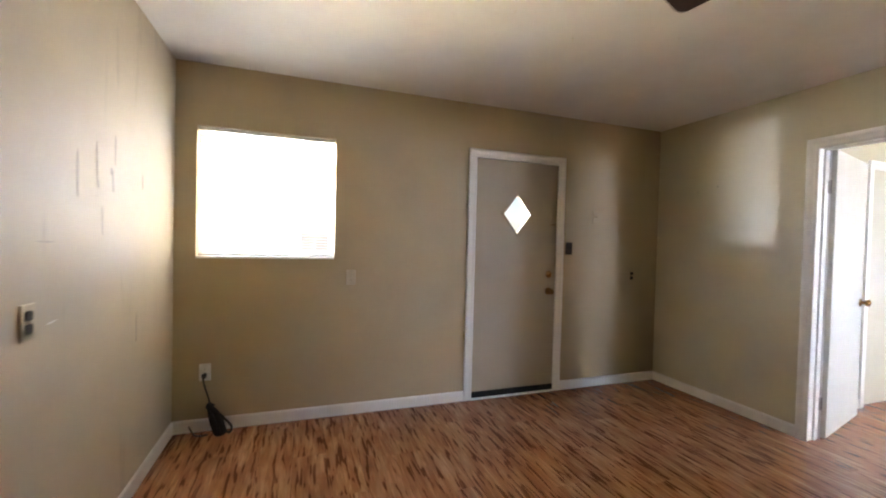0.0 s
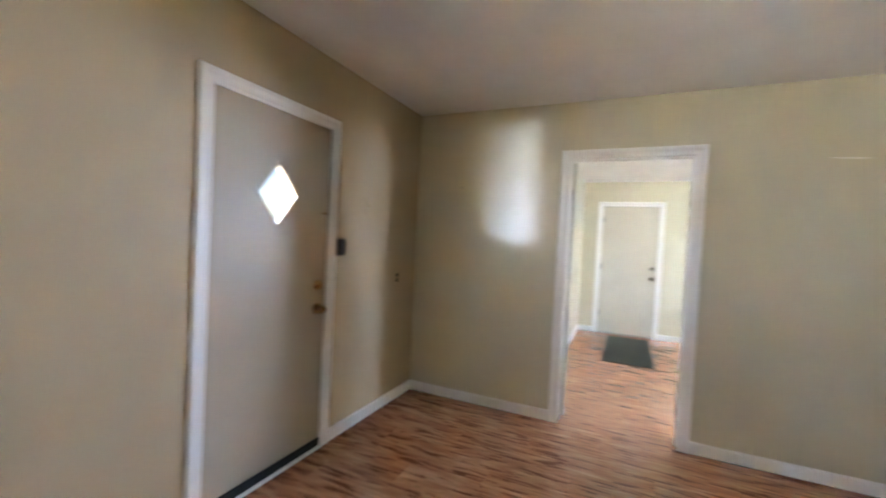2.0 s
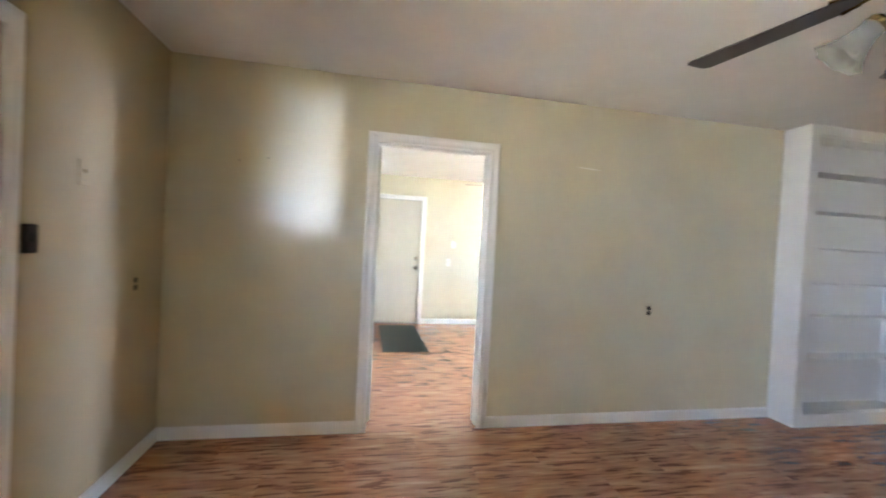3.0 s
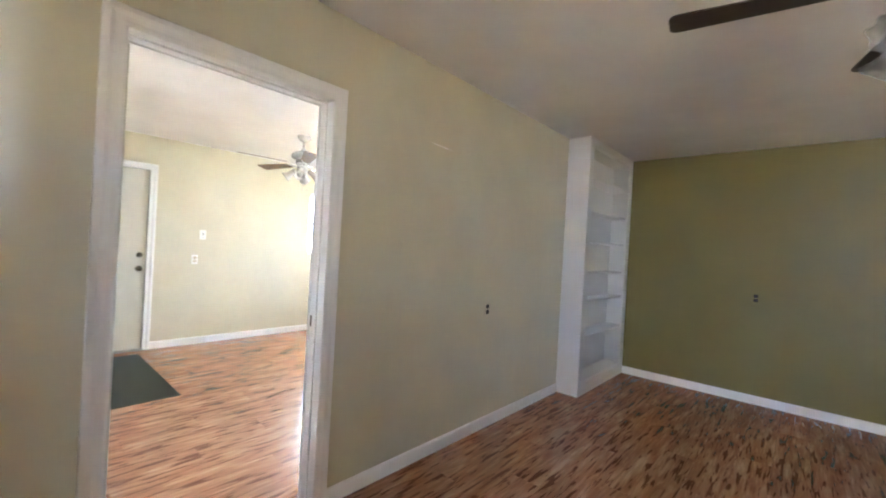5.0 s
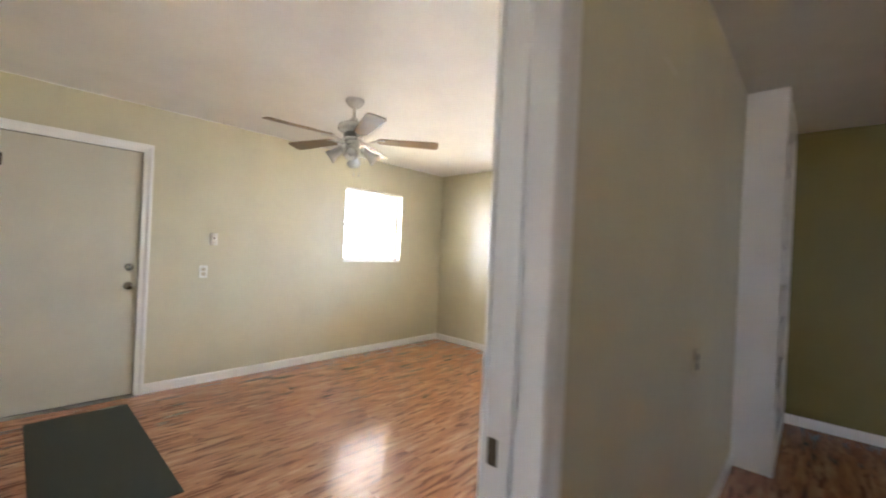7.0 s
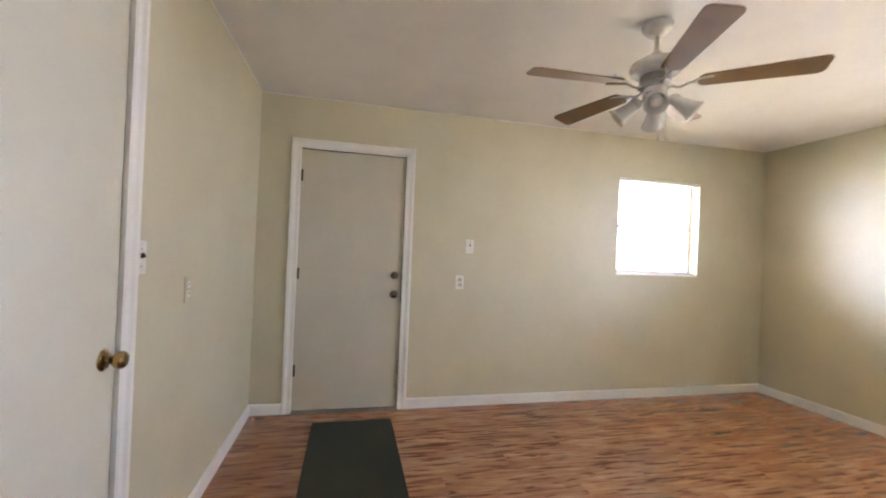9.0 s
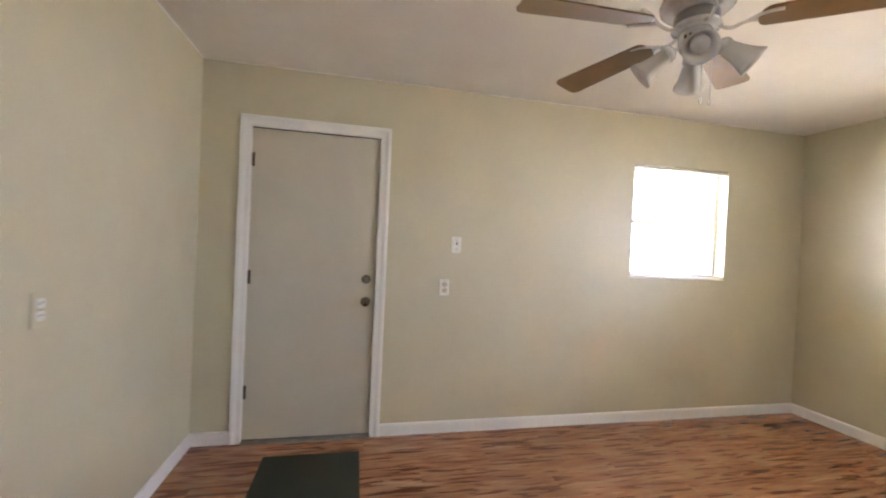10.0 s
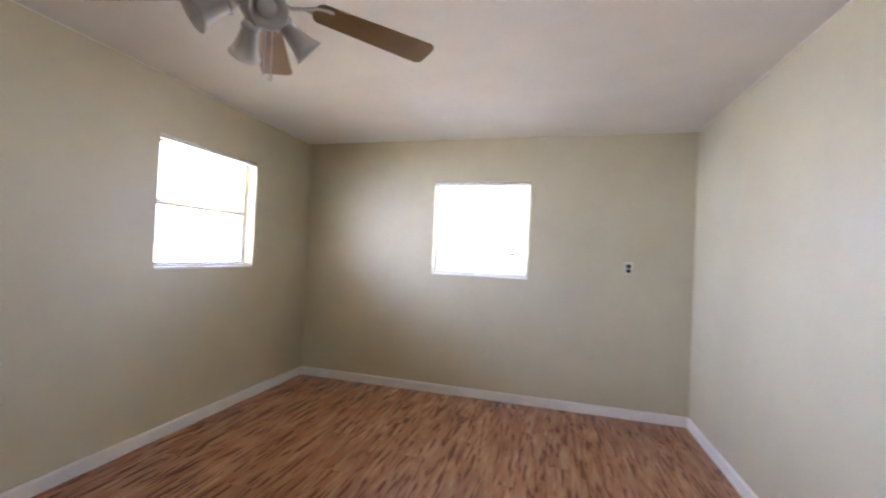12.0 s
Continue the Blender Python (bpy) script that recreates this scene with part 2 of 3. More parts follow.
def box(a, b, bevel=0.0, segments=2, m=None):
    bm = add_box(bmesh.new(), a, b)
    if bevel:
        bmesh.ops.bevel(bm, geom=bm.edges[:], offset=bevel, segments=segments, profile=0.5, affect="EDGES")
    if m is not None:
        bm.transform(m)
    return bm


def lathe(profile, segs=24, m=None, bm=None):
    """A turned shape about z: (radius, height) pairs."""
    bm = bm or bmesh.new()
    rings = []
    for r, z in profile:
        if r < 1e-5:
            rings.append([bm.verts.new((0, 0, z))])
        else:
            rings.append([bm.verts.new((r * math.cos(2 * math.pi * k / segs), r * math.sin(2 * math.pi * k / segs), z)) for k in range(segs)])
    made = [v for ring in rings for v in ring]
    for a, b in zip(rings, rings[1:]):
        for k in range(segs):
            j = (k + 1) % segs
            if len(a) == 1 and len(b) == 1:
                continue
            if len(a) == 1:
                bm.faces.new((a[0], b[k], b[j]))
            elif len(b) == 1:
                bm.faces.new((a[k], a[j], b[0]))
            else:
                bm.faces.new((a[k], a[j], b[j], b[k]))
    if m is not None:
        bmesh.ops.transform(bm, matrix=m, verts=made)
    return bm


def tube(points, radius, segs=10, bm=None, closed=False):
    """A round bar along a line of points."""
    bm = bm or bmesh.new()
    pts = [Vector(p) for p in points]
    rings = []
    up = Vector((0.02, 0.03, 1))
    for k, p in enumerate(pts):
        a, b = pts[max(0, k - 1)], pts[min(len(pts) - 1, k + 1)]
        d = (b - a).normalized()
        s = d.cross(up)
        s = s.normalized() if s.length > 0.05 else d.cross(Vector((1, 0, 0))).normalized()
        n = s.cross(d)
        rings.append([bm.verts.new(p + radius * (math.cos(2 * math.pi * j / segs) * s + math.sin(2 * math.pi * j / segs) * n)) for j in range(segs)])
    for a, b in zip(rings, rings[1:]):
        for j in range(segs):
            bm.faces.new((a[j], a[(j + 1) % segs], b[(j + 1) % segs], b[j]))
    bm.faces.new(rings[0]), bm.faces.new(rings[-1])
    return bm


def curve_points(points, steps=8):
    """A smooth line through points."""
    p = [Vector(q) for q in points]
    out = []
    for k in range(len(p) - 1):
        a, b, c, d = p[max(0, k - 1)], p[k], p[k + 1], p[min(len(p) - 1, k + 2)]
        for s in range(steps):
            t = s / steps
            out.append(0.5 * ((2 * b) + (c - a) * t + (2 * a - 5 * b + 4 * c - d) * t * t + (3 * b - a - 3 * c + d) * t ** 3))
    return out + [p[-1]]


def outline(points, depth, bevel=0.0, m=None):
    """A flat outline in x and z, from y = 0 to y = depth."""
    bm = bmesh.new()
    face = bm.faces.new([bm.verts.new((x, 0, z)) for x, z in points])
    made = bmesh.ops.extrude_face_region(bm, geom=[face])["geom"]
    bmesh.ops.translate(bm, vec=(0, depth, 0), verts=[v for v in made if isinstance(v, bmesh.types.BMVert)])
    if bevel:
        bmesh.ops.bevel(bm, geom=bm.edges[:], offset=bevel, segments=2, profile=0.5, affect="EDGES")
    if m is not None:
        bm.transform(m)
    return bm


def structure(name, bm, material, label, category="wall"):
    return tagged(part(name, bm, material), label, category, kind="structure")


NORTH, EAST, SOUTH, WEST = 0, -90, 180, 90      # turn of a thing that hangs on the wall on that side


# ---- walls, floor, ceilings ----
def wall_along_x(name, x0, x1, y0, y1, top, holes, material, label):
    """A wall from x0 to x1 with openings (x0, x1, z0, z1) cut through it."""
    bm = bmesh.new()
    at = x0
    for a, b, z0, z1 in sorted(holes):
        add_box(bm, (at, y0, 0), (a, y1, top))
        if z0 > 0:
            add_box(bm, (a, y0, 0), (b, y1, z0))
        add_box(bm, (a, y0, z1), (b, y1, top))
        at = b
    add_box(bm, (at, y0, 0), (x1, y1, top))
    return structure(name, bm, material, label)


def wall_along_y(name, y0, y1, x0, x1, top, holes, material, label):
    bm = bmesh.new()
    at = y0
    for a, b, z0, z1 in sorted(holes):
        add_box(bm, (x0, at, 0), (x1, a, top))
        if z0 > 0:
            add_box(bm, (x0, a, 0), (x1, b, z0))
        add_box(bm, (x0, a, z1), (x1, b, top))
        at = b
    add_box(bm, (x0, at, 0), (x1, y1, top))
    return structure(name, bm, material, label)


J = 0.02   # room for the jambs round a door
wall_along_x("wall_north", AX0, 0.0, 0.0, TH, AZ + 0.1, [WIN1, (DOOR1[0] - J, DOOR1[1] + J, 0, DOOR_H + J)], TAN_SHADED, "tan painted front wall with window and door, backlit shade in its colour")
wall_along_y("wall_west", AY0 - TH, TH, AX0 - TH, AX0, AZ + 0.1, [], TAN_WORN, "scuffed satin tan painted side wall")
wall_along_x("wall_south", AX0, 0.0, AY0 - TH, AY0, AZ + 0.1, [], OLIVE_SHADED, "dull olive green painted end wall, darkened for the dim end of the room")
wall_along_y("wall_between", AY0 - TH, TH, 0.0, BX0, AZ + 0.1, [(DOORWAY[0] - J, DOORWAY[1] + J, 0, DOOR_H + J)], KHAKI, "khaki painted wall between the two rooms")
wall_along_x("wall_back_north", BX0, BX1, BY1, BY1 + 0.12, AZ + 0.1, [(DOOR3[0] - J, DOOR3[1] + J, 0, DOOR_H + J)], KHAKI, "khaki painted back room wall with closed door")
wall_along_y("wall_back_east", BY0 - TH, BY1 + 0.12, BX1, BX1 + TH, AZ + 0.1, [(DOOR4[0] - J, DOOR4[1] + J, 0, DOOR_H + J), WIN2], KHAKI, "khaki painted outer wall with door and window")
wall_along_x("wall_back_south", BX0, BX1, BY0 - TH, BY0, AZ + 0.1, [WIN3], KHAKI, "khaki painted end wall with a window")

structure("ceiling", box((AX0, AY0, AZ), (0, 0, AZ + 0.09)), CEILING, "off-white painted plaster ceiling of the living room", "ceiling")
structure("ceiling_back", box((BX0, BY0, BZ), (BX1, BY1, BZ + 0.09)), CEILING, "off-white painted plaster ceiling of the back room", "ceiling")
# The roof slab is never in view; added to keep sky light out.
structure("roof", box((AX0 - 0.3, AY0 - 0.3, AZ + 0.12), (BX1 + 0.3, 0.3, AZ + 0.3), 0.02), ROOFING, "unseen low flat grey roof with short eaves, added to block the sky", "roof")
structure("ground", box((-400, -400, -0.5), (400, 400, -0.16)), GROUND, "dry pale ground round the house", "ground")
floor = structure("floor", box((AX0 - 0.05, AY0 - 0.05, -0.15), (BX1 + TH, 0.05, -0.006)), SUBFLOOR, "reddish brown strand laminate floor", "floor")


# ---- baseboards and casings ----
def baseboard(name, a, b, turn, material=TRIM, height=0.083):
    """A board with an eased top, from a to b along a wall, its back to the wall."""
    a, b = Vector((*a, 0)), Vector((*b, 0))
    d = (b - a).normalized()
    n = Vector((-d.y, d.x, 0)) if turn > 0 else Vector((d.y, -d.x, 0))
    bm = bmesh.new()
    shape = [(0, 0.0), (0.013, 0.0), (0.013, height - 0.014), (0.010, height - 0.005), (0.005, height), (0, height)]
    ends = [[bm.verts.new(e + n * t + Vector((0, 0, z))) for t, z in shape] for e in (a, b)]
    for k in range(len(shape)):
        j = (k + 1) % len(shape)
        bm.faces.new((ends[0][k], ends[0][j], ends[1][j], ends[1][k]))
    bm.faces.new(ends[0]), bm.faces.new(ends[1])
    return structure(name, bm, material, "white painted wooden baseboard along the wall", "baseboard")


CW = 0.066   # width of a casing
BASE_X = 0.22  # depth of the shelving
baseboard("baseboard_north_1", (AX0 + 0.013, 0), (DOOR1[0] - CW, 0), -1)
baseboard("baseboard_north_2", (DOOR1[1] + CW, 0), (-0.013, 0), -1)
baseboard("baseboard_west", (AX0, AY0), (AX0, 0), -1)
baseboard("baseboard_east_1", (0, DOORWAY[1] + CW), (0, 0), 1)
baseboard("baseboard_east_2", (0, -4.745), (0, DOORWAY[0] - CW), 1)
baseboard("baseboard_south", (AX0 + 0.013, AY0), (-BASE_X - 0.002, AY0), 1)
baseboard("baseboard_back_north_1", (BX0 + 0.013, BY1), (DOOR3[0] - CW, BY1), -1)
baseboard("baseboard_back_north_2", (DOOR3[1] + CW, BY1), (BX1 - 0.013, BY1), -1)
baseboard("baseboard_back_east_1", (BX1, DOOR4[1] + CW), (BX1, BY1), 1)
baseboard("baseboard_back_east_2", (BX1, BY0), (BX1, DOOR4[0] - CW), 1)
baseboard("baseboard_back_south", (BX0 + 0.013, BY0), (BX1 - 0.013, BY0), 1)
baseboard("baseboard_back_west_1", (BX0, BY0), (BX0, DOORWAY[0] - CW), -1)
baseboard("baseboard_back_west_2", (BX0, DOORWAY[1] + CW), (BX0, BY1), -1)

CASING = [(-0.006, 0.0), (-0.006, -0.010), (0.004, -0.014), (0.018, -0.012), (0.030, -0.013), (0.044, -0.019), (0.062, -0.019), (0.066, -0.016), (0.066, 0.0)]


def casing_set(parent, width, height, face, flip=1):
    """Moulded casing round an opening from -width/2 to width/2; face is the wall's y, flip turns its front to +y."""
    w = width / 2
    runs = [("casing_side", lambda d: (-w - d, 0), lambda d: (-w - d, height + d)),
            ("casing_head", lambda d: (-w - d, height + d), lambda d: (w + d, height + d)),
            ("casing_side", lambda d: (w + d, height + d), lambda d: (w + d, 0))]
    for name, start, end in runs:
        bm = bmesh.new()
        rings = [[bm.verts.new((f(d)[0], face + flip * y, f(d)[1])) for d, y in CASING] for f in (start, end)]
        n = len(CASING)
        for k in range(n):
            j = (k + 1) % n
            bm.faces.new((rings[0][k], rings[0][j], rings[1][j], rings[1][k]))
        bm.faces.new(rings[0]), bm.faces.new(rings[1])
        part(name, bm, TRIM, parent)


def jamb_set(parent, width, height, depth, stop):
    """Jambs of an opening through a wall from y = 0 to depth, with a stop bead at y = stop."""
    w = width / 2
    for s in (-1, 1):
        part("jamb", box((min(s * w, s * (w + 0.018)), 0.001, 0), (max(s * w, s * (w + 0.018)), depth - 0.001, height)), TRIM, parent)
        part("door_stop", box((min(s * w, s * (w - 0.011)), stop, 0), (max(s * w, s * (w - 0.011)), stop + 0.032, height - 0.011), 0.002), TRIM, parent)
    part("head_jamb", box((-w - 0.018, 0.001, height), (w + 0.018, depth - 0.001, height + 0.018)), TRIM, parent)
    part("door_stop", box((-w, stop, height - 0.011), (w, stop + 0.032, height), 0.002), TRIM, parent)


KNOB = [(0.0, 0.062), (0.012, 0.0615), (0.021, 0.058), (0.026, 0.051), (0.027, 0.043), (0.024, 0.034), (0.015, 0.027), (0.011, 0.022), (0.011, 0.011), (0.020, 0.009), (0.030, 0.006), (0.033, 0.002), (0.033, 0.0)]
DEADBOLT = [(0.0, 0.020), (0.018, 0.020), (0.021, 0.017), (0.024, 0.008), (0.030, 0.004), (0.031, 0.0)]


def knob_on(parent, x, y, z, material, out=-1, shape=KNOB, name="door_knob"):
    """A turned knob on a face at y; out is the way it stands off."""
    return part(name, lathe(shape, 24, pose(x, y, z, 90 if out < 0 else -90)), material, parent, smooth=True)


def hinges_on(parent, x, y, heights, material):
    for z in heights:
        part("hinge", add_box(lathe([(0, -0.046), (0.0062, -0.046), (0.0062, 0.046), (0, 0.046)], 10, pose(x, y, z)),
                                  (x - 0.022, y + 0.004, z - 0.044), (x + 0.022, y + 0.0065, z + 0.044)), material, parent)


# front door, hinged at its west side
d1 = thing("door_1", pose((DOOR1[0] + DOOR1[1]) / 2, 0, 0, 0, 0, NORTH), "closed tan painted front door with a diamond window", "door", kind="structure")
W1 = DOOR1[1] - DOOR1[0]
casing_set(d1, W1, DOOR_H, 0.0)
jamb_set(d1, W1, DOOR_H, TH, 0.052)
DX, DZ, DW, DH = -0.002, 1.580, 0.138, 0.173      # diamond
bm = bmesh.new()
LW = W1 / 2 - 0.003
corner = [(-LW, 0.063), (LW, 0.063), (LW, DOOR_H - 0.003), (-LW, DOOR_H - 0.003)]
dia = [(DX, DZ - DH), (DX + DW, DZ), (DX, DZ + DH), (DX - DW, DZ)]
lay = []
for y in (0.006, 0.048):
    lay.append(([bm.verts.new((x, y, z)) for x, z in corner], [bm.verts.new((x, y, z)) for x, z in dia]))
for (c, d) in lay:
    bm.faces.new((c[0], c[1], d[0])), bm.faces.new((c[1], d[1], d[0])), bm.faces.new((c[1], c[2], d[1])), bm.faces.new((c[2], d[2], d[1]))
    bm.faces.new((c[2], c[3], d[2])), bm.faces.new((c[3], d[3], d[2])), bm.faces.new((c[3], c[0], d[3])), bm.faces.new((c[0], d[0], d[3]))
for k in range(4):
    j = (k + 1) % 4
    bm.faces.new((lay[0][0][k], lay[0][0][j], lay[1][0][j], lay[1][0][k]))
    bm.faces.new((lay[0][1][k], lay[0][1][j], lay[1][1][j], lay[1][1][k]))
leaf1 = part("door_leaf", bm, DOOR_TAN, d1)
bm = bmesh.new()
for k in range(4):
    a, b = Vector((dia[k][0], 0, dia[k][1])), Vector((dia[(k + 1) % 4][0], 0, dia[(k + 1) % 4][1]))
    mid = Vector((DX, 0, DZ))
    pts = []
    for p in (a, b):
        o = (p - mid).normalized()
        pts.append((p + o * 0.016, p - o * 0.006))
    vs = [bm.verts.new((q.x, y, q.z)) for y in (0.001, 0.006) for pair in pts for q in pair]
    for f in ((0, 1, 3, 2), (4, 6, 7, 5), (0, 2, 6, 4), (1, 5, 7, 3), (0, 4, 5, 1), (2, 3, 7, 6)):
        bm.faces.new([vs[i] for i in f])
part("glazing_bead", bm, DOOR_TAN, leaf1)
pane = part("diamond_pane", outline([(DX, DZ - DH), (DX + DW, DZ), (DX, DZ + DH), (DX - DW, DZ)], 0.005, 0, pose(0, 0.022, 0)), PANE, leaf1, "small clear diamond-shaped pane")
pane.visible_shadow = False
part("sweep_and_gap_strip", box((-LW, -0.004, 0.0125), (LW, 0.05, 0.062), 0.003), SWEEP_AND_GAP, leaf1, "black rubber sweep")
part("threshold", outline([(-0.02, 0), (0.16, 0), (0.14, 0.012), (0.0, 0.012)], W1 - 0.002, 0, pose(W1 / 2 - 0.001, 0, 0, 0, 0, 90)), VINYL, d1, "white metal threshold")
knob_on(leaf1, 0.335, 0.006, 0.905, ANTIQUE)
bolt = knob_on(leaf1, 0.335, 0.006, 1.055, BRASS, -1, DEADBOLT, "deadbolt")
part("thumb_turn", box((-0.004, -0.022, -0.014), (0.004, 0, 0.014), 0.002, 2, pose(0.335, -0.012, 1.055, 0, 25, 0)), BRASS, bolt)
hinges_on(leaf1, -W1 / 2, 0.0, (0.30, 1.05, 1.80), DOOR_TAN)
part("latch_hook", box((0.345, -0.004, 1.50), (0.40, 0.006, 1.506), 0.002), ANTIQUE, leaf1)

# doorway between the rooms, its door standing open into the back room
dw = thing("door_2", pose(0, (DOORWAY[0] + DOORWAY[1]) / 2, 0, 0, 0, EAST), "white painted open doorway between the rooms", "door", kind="structure")
W2 = DOORWAY[1] - DOORWAY[0]
casing_set(dw, W2, DOOR_H, 0.0)
casing_set(dw, W2, DOOR_H, BX0, -1)
jamb_set(dw, W2, DOOR_H, BX0, 0.055)
part("strike_plate", box((W2 / 2 - 0.0015, 0.094, 0.90), (W2 / 2 + 0.001, 0.118, 0.957), 0.0005), BRONZE, dw, "dark bronze strike plate")
OPEN = 103.5
leaf2 = part("door_leaf", box((0.002, -0.036, 0.012), (W2 - 0.03, -0.001, DOOR_H - 0.004), 0.002), DOOR_WHITE, dw, "flat white door standing open")
leaf2.matrix_basis = pose(-W2 / 2 + 0.001, BX0 + 0.004, 0, 0, 0, OPEN)
knob_on(leaf2, W2 - 0.09, -0.036, 0.93, ANTIQUE)
knob_on(leaf2, W2 - 0.09, -0.001, 0.93, ANTIQUE, 1)
hinges_on(leaf2, 0.002, -0.005, (0.25, 1.78), STEEL)

# closed inner door of the back room
d3 = thing("door_3", pose((DOOR3[0] + DOOR3[1]) / 2, BY1, 0, 0, 0, NORTH), "closed flat ivory door with a brass knob", "door", kind="structure")
W3 = DOOR3[1] - DOOR3[0]
casing_set(d3, W3, DOOR_H, 0.0)
jamb_set(d3, W3, DOOR_H, 0.12, 0.045)
leaf3 = part("door_leaf", box((-W3 / 2 + 0.003, 0.006, 0.012), (W3 / 2 - 0.003, 0.042, DOOR_H - 0.004), 0.002), DOOR_IVORY, d3)
knob_on(leaf3, W3 / 2 - 0.065, 0.006, 0.925, ANTIQUE)
hinges_on(leaf3, -W3 / 2, 0.0, (0.25, 1.02, 1.80), STEEL)

# outer door of the back room
d4 = thing("door_4", pose(BX1, (DOOR4[0] + DOOR4[1]) / 2, 0, 0, 0, EAST), "closed flat cream painted outer door", "door", kind="structure")
W4 = DOOR4[1] - DOOR4[0]
casing_set(d4, W4, DOOR_H, 0.0)
jamb_set(d4, W4, DOOR_H, TH, 0.055)
leaf4 = part("door_leaf", box((-W4 / 2 + 0.004, 0.012, 0.016), (W4 / 2 - 0.007, 0.053, DOOR_H - 0.009), 0.002), DOOR_CREAM, d4)
# Three added black strips stand for shade in the door gaps and stop light leaks.
part("gap_shade_strip", box((-W4 / 2 + 0.001, 0.024, DOOR_H - 0.0085), (W4 / 2 - 0.001, 0.0545, DOOR_H - 0.0005)), SWEEP_AND_GAP, d4, "black strip for the shade in the door gap")
part("gap_shade_strip", box((W4 / 2 - 0.0065, 0.024, 0.016), (W4 / 2 - 0.0005, 0.0545, DOOR_H - 0.009)), SWEEP_AND_GAP, d4, "black strip for the shade in the door gap")
part("sweep_and_gap_strip", box((-W4 / 2 + 0.004, 0.016, 0.0125), (W4 / 2 - 0.004, 0.05, 0.0158)), SWEEP_AND_GAP, leaf4)
knob_on(leaf4, W4 / 2 - 0.065, 0.012, 0.922, NICKEL)
knob_on(leaf4, W4 / 2 - 0.065, 0.012, 1.076, NICKEL, -1, DEADBOLT, "deadbolt")
part("latch_plate", box((W4 / 2 - 0.004, 0.006, 0.885), (W4 / 2 + 0.006, 0.0115, 0.955), 0.001), STEEL, leaf4)
hinges_on(leaf4, -W4 / 2, 0.004, (0.325, 1.072, 1.828), BRONZE)
part("threshold", outline([(-0.03, 0), (0.16, 0), (0.14, 0.012), (-0.01, 0.012)], W4 - 0.002, 0, pose(W4 / 2 - 0.001, 0, 0, 0, 0, 90)), STEEL, d4, "worn metal threshold")


# ---- windows and blinds ----
def window(name, m, width, z0, z1, label, mid, frame_material):
    """A vinyl window at the back of its opening; x along the wall, y outwards, origin at the floor under its middle."""
    ob = thing(name, m, label, "window", kind="structure")
    w, t = width / 2, 0.035
    y0, y1 = 0.088, 0.138
    for s in (-1, 1):
        part("window_frame", box((min(s * w, s * (w - t)), y0, z0 + 0.001), (max(s * w, s * (w - t)), y1, z1 - 0.001), 0.004), frame_material, ob)
    part("window_frame", box((-w + t, y0, z1 - t), (w - t, y1, z1 - 0.001), 0.004), frame_material, ob)
    part("window_frame", box((-w + t, y0, z0 + 0.001), (w - t, y1, z0 + t), 0.004), frame_material, ob)
    zm = (z0 + z1) / 2
    halves = [(z0 + t, z1 - t, y0 + 0.02)]
    if mid:
        part("meeting_rail", box((-w + t, y0 + 0.004, zm - 0.018), (w - t, y1 - 0.006, zm + 0.018), 0.004), frame_material, ob)
        halves = [(z0 + t, zm - 0.018, y0 + 0.02), (zm + 0.018, z1 - t, y0 + 0.032)]
    for a, b, y in halves:
        p = part("pane", box((-w + t - 0.004, y, a - 0.004), (w - t + 0.004, y + 0.004, b + 0.004)), PANE, ob, "clear window glass")
        p.visible_shadow = False
    part("window_sill", box((-w + 0.001, -0.004, z0 - 0.012), (w - 0.001, y0, z0 + 0.004), 0.003), TRIM, ob)
    return ob


def blind(m, width, z0, z1, label, wand=1, slats=None):
    """A slatted blind hung at the front of a window's opening, let down and tilted open."""
    ob = thing("window_blind", m, label, "blind", "slatted blinds")
    w = width / 2 - 0.008
    part("headrail", box((-w, 0.012, z1 - 0.03), (w, 0.046, z1 - 0.004), 0.003), PLASTIC, ob)
    for s in (-1, 1):
        part("bracket", box((min(s * w, s * (w + 0.006)), 0.010, z1 - 0.036), (max(s * w, s * (w + 0.006)), 0.048, z1 - 0.002), 0.001), IVORY, ob)
    part("bottom_rail", box((-w, 0.018, z0 + 0.008), (w, 0.044, z0 + 0.022), 0.004), PLASTIC, ob)
    slat = None
    z = z0 + 0.034
    while z < z1 - 0.04:
        if slat is None:
            bm = bmesh.new()
            prof = [(0.0185, -0.0012), (0.025, 0.0006), (0.031, 0.0012), (0.037, 0.0006), (0.0435, -0.0012)]
            rows = [[bm.verts.new((x, y, h - k * 0.0005)) for y, h in prof] for k in (0, 1) for x in (-w, w)]
            for k in range(4):
                bm.faces.new((rows[0][k], rows[1][k], rows[1][k + 1], rows[0][k + 1]))
                bm.faces.new((rows[2][k], rows[2][k + 1], rows[3][k + 1], rows[3][k]))
            bm.faces.new((rows[0][0], rows[2][0], rows[3][0], rows[1][0])), bm.faces.new((rows[0][4], rows[1][4], rows[3][4], rows[2][4]))
            slat = part("slat", bm, slats or SLAT, ob)
            first = slat
        else:
            slat = new("slat", first.data)
            slat.parent = ob
        slat.location = (0, 0, z)
        z += 0.0205
    for x in (-w + 0.13, w - 0.13):
        for y in (0.0175, 0.0445):
            part("ladder_cord", tube([(x, y, z0 + 0.02), (x, y, z1 - 0.03)], 0.0007, 5), PLASTIC, ob)
    part("tilt_wand", tube([(-wand * (w - 0.06), 0.008, z1 - 0.03), (-wand * (w - 0.055), 0.006, z1 - 0.46)], 0.0035, 6), PANE, ob, "clear plastic tilt wand")
    return ob


m1 = pose((WIN1[0] + WIN1[1]) / 2, 0, 0, 0, 0, NORTH)
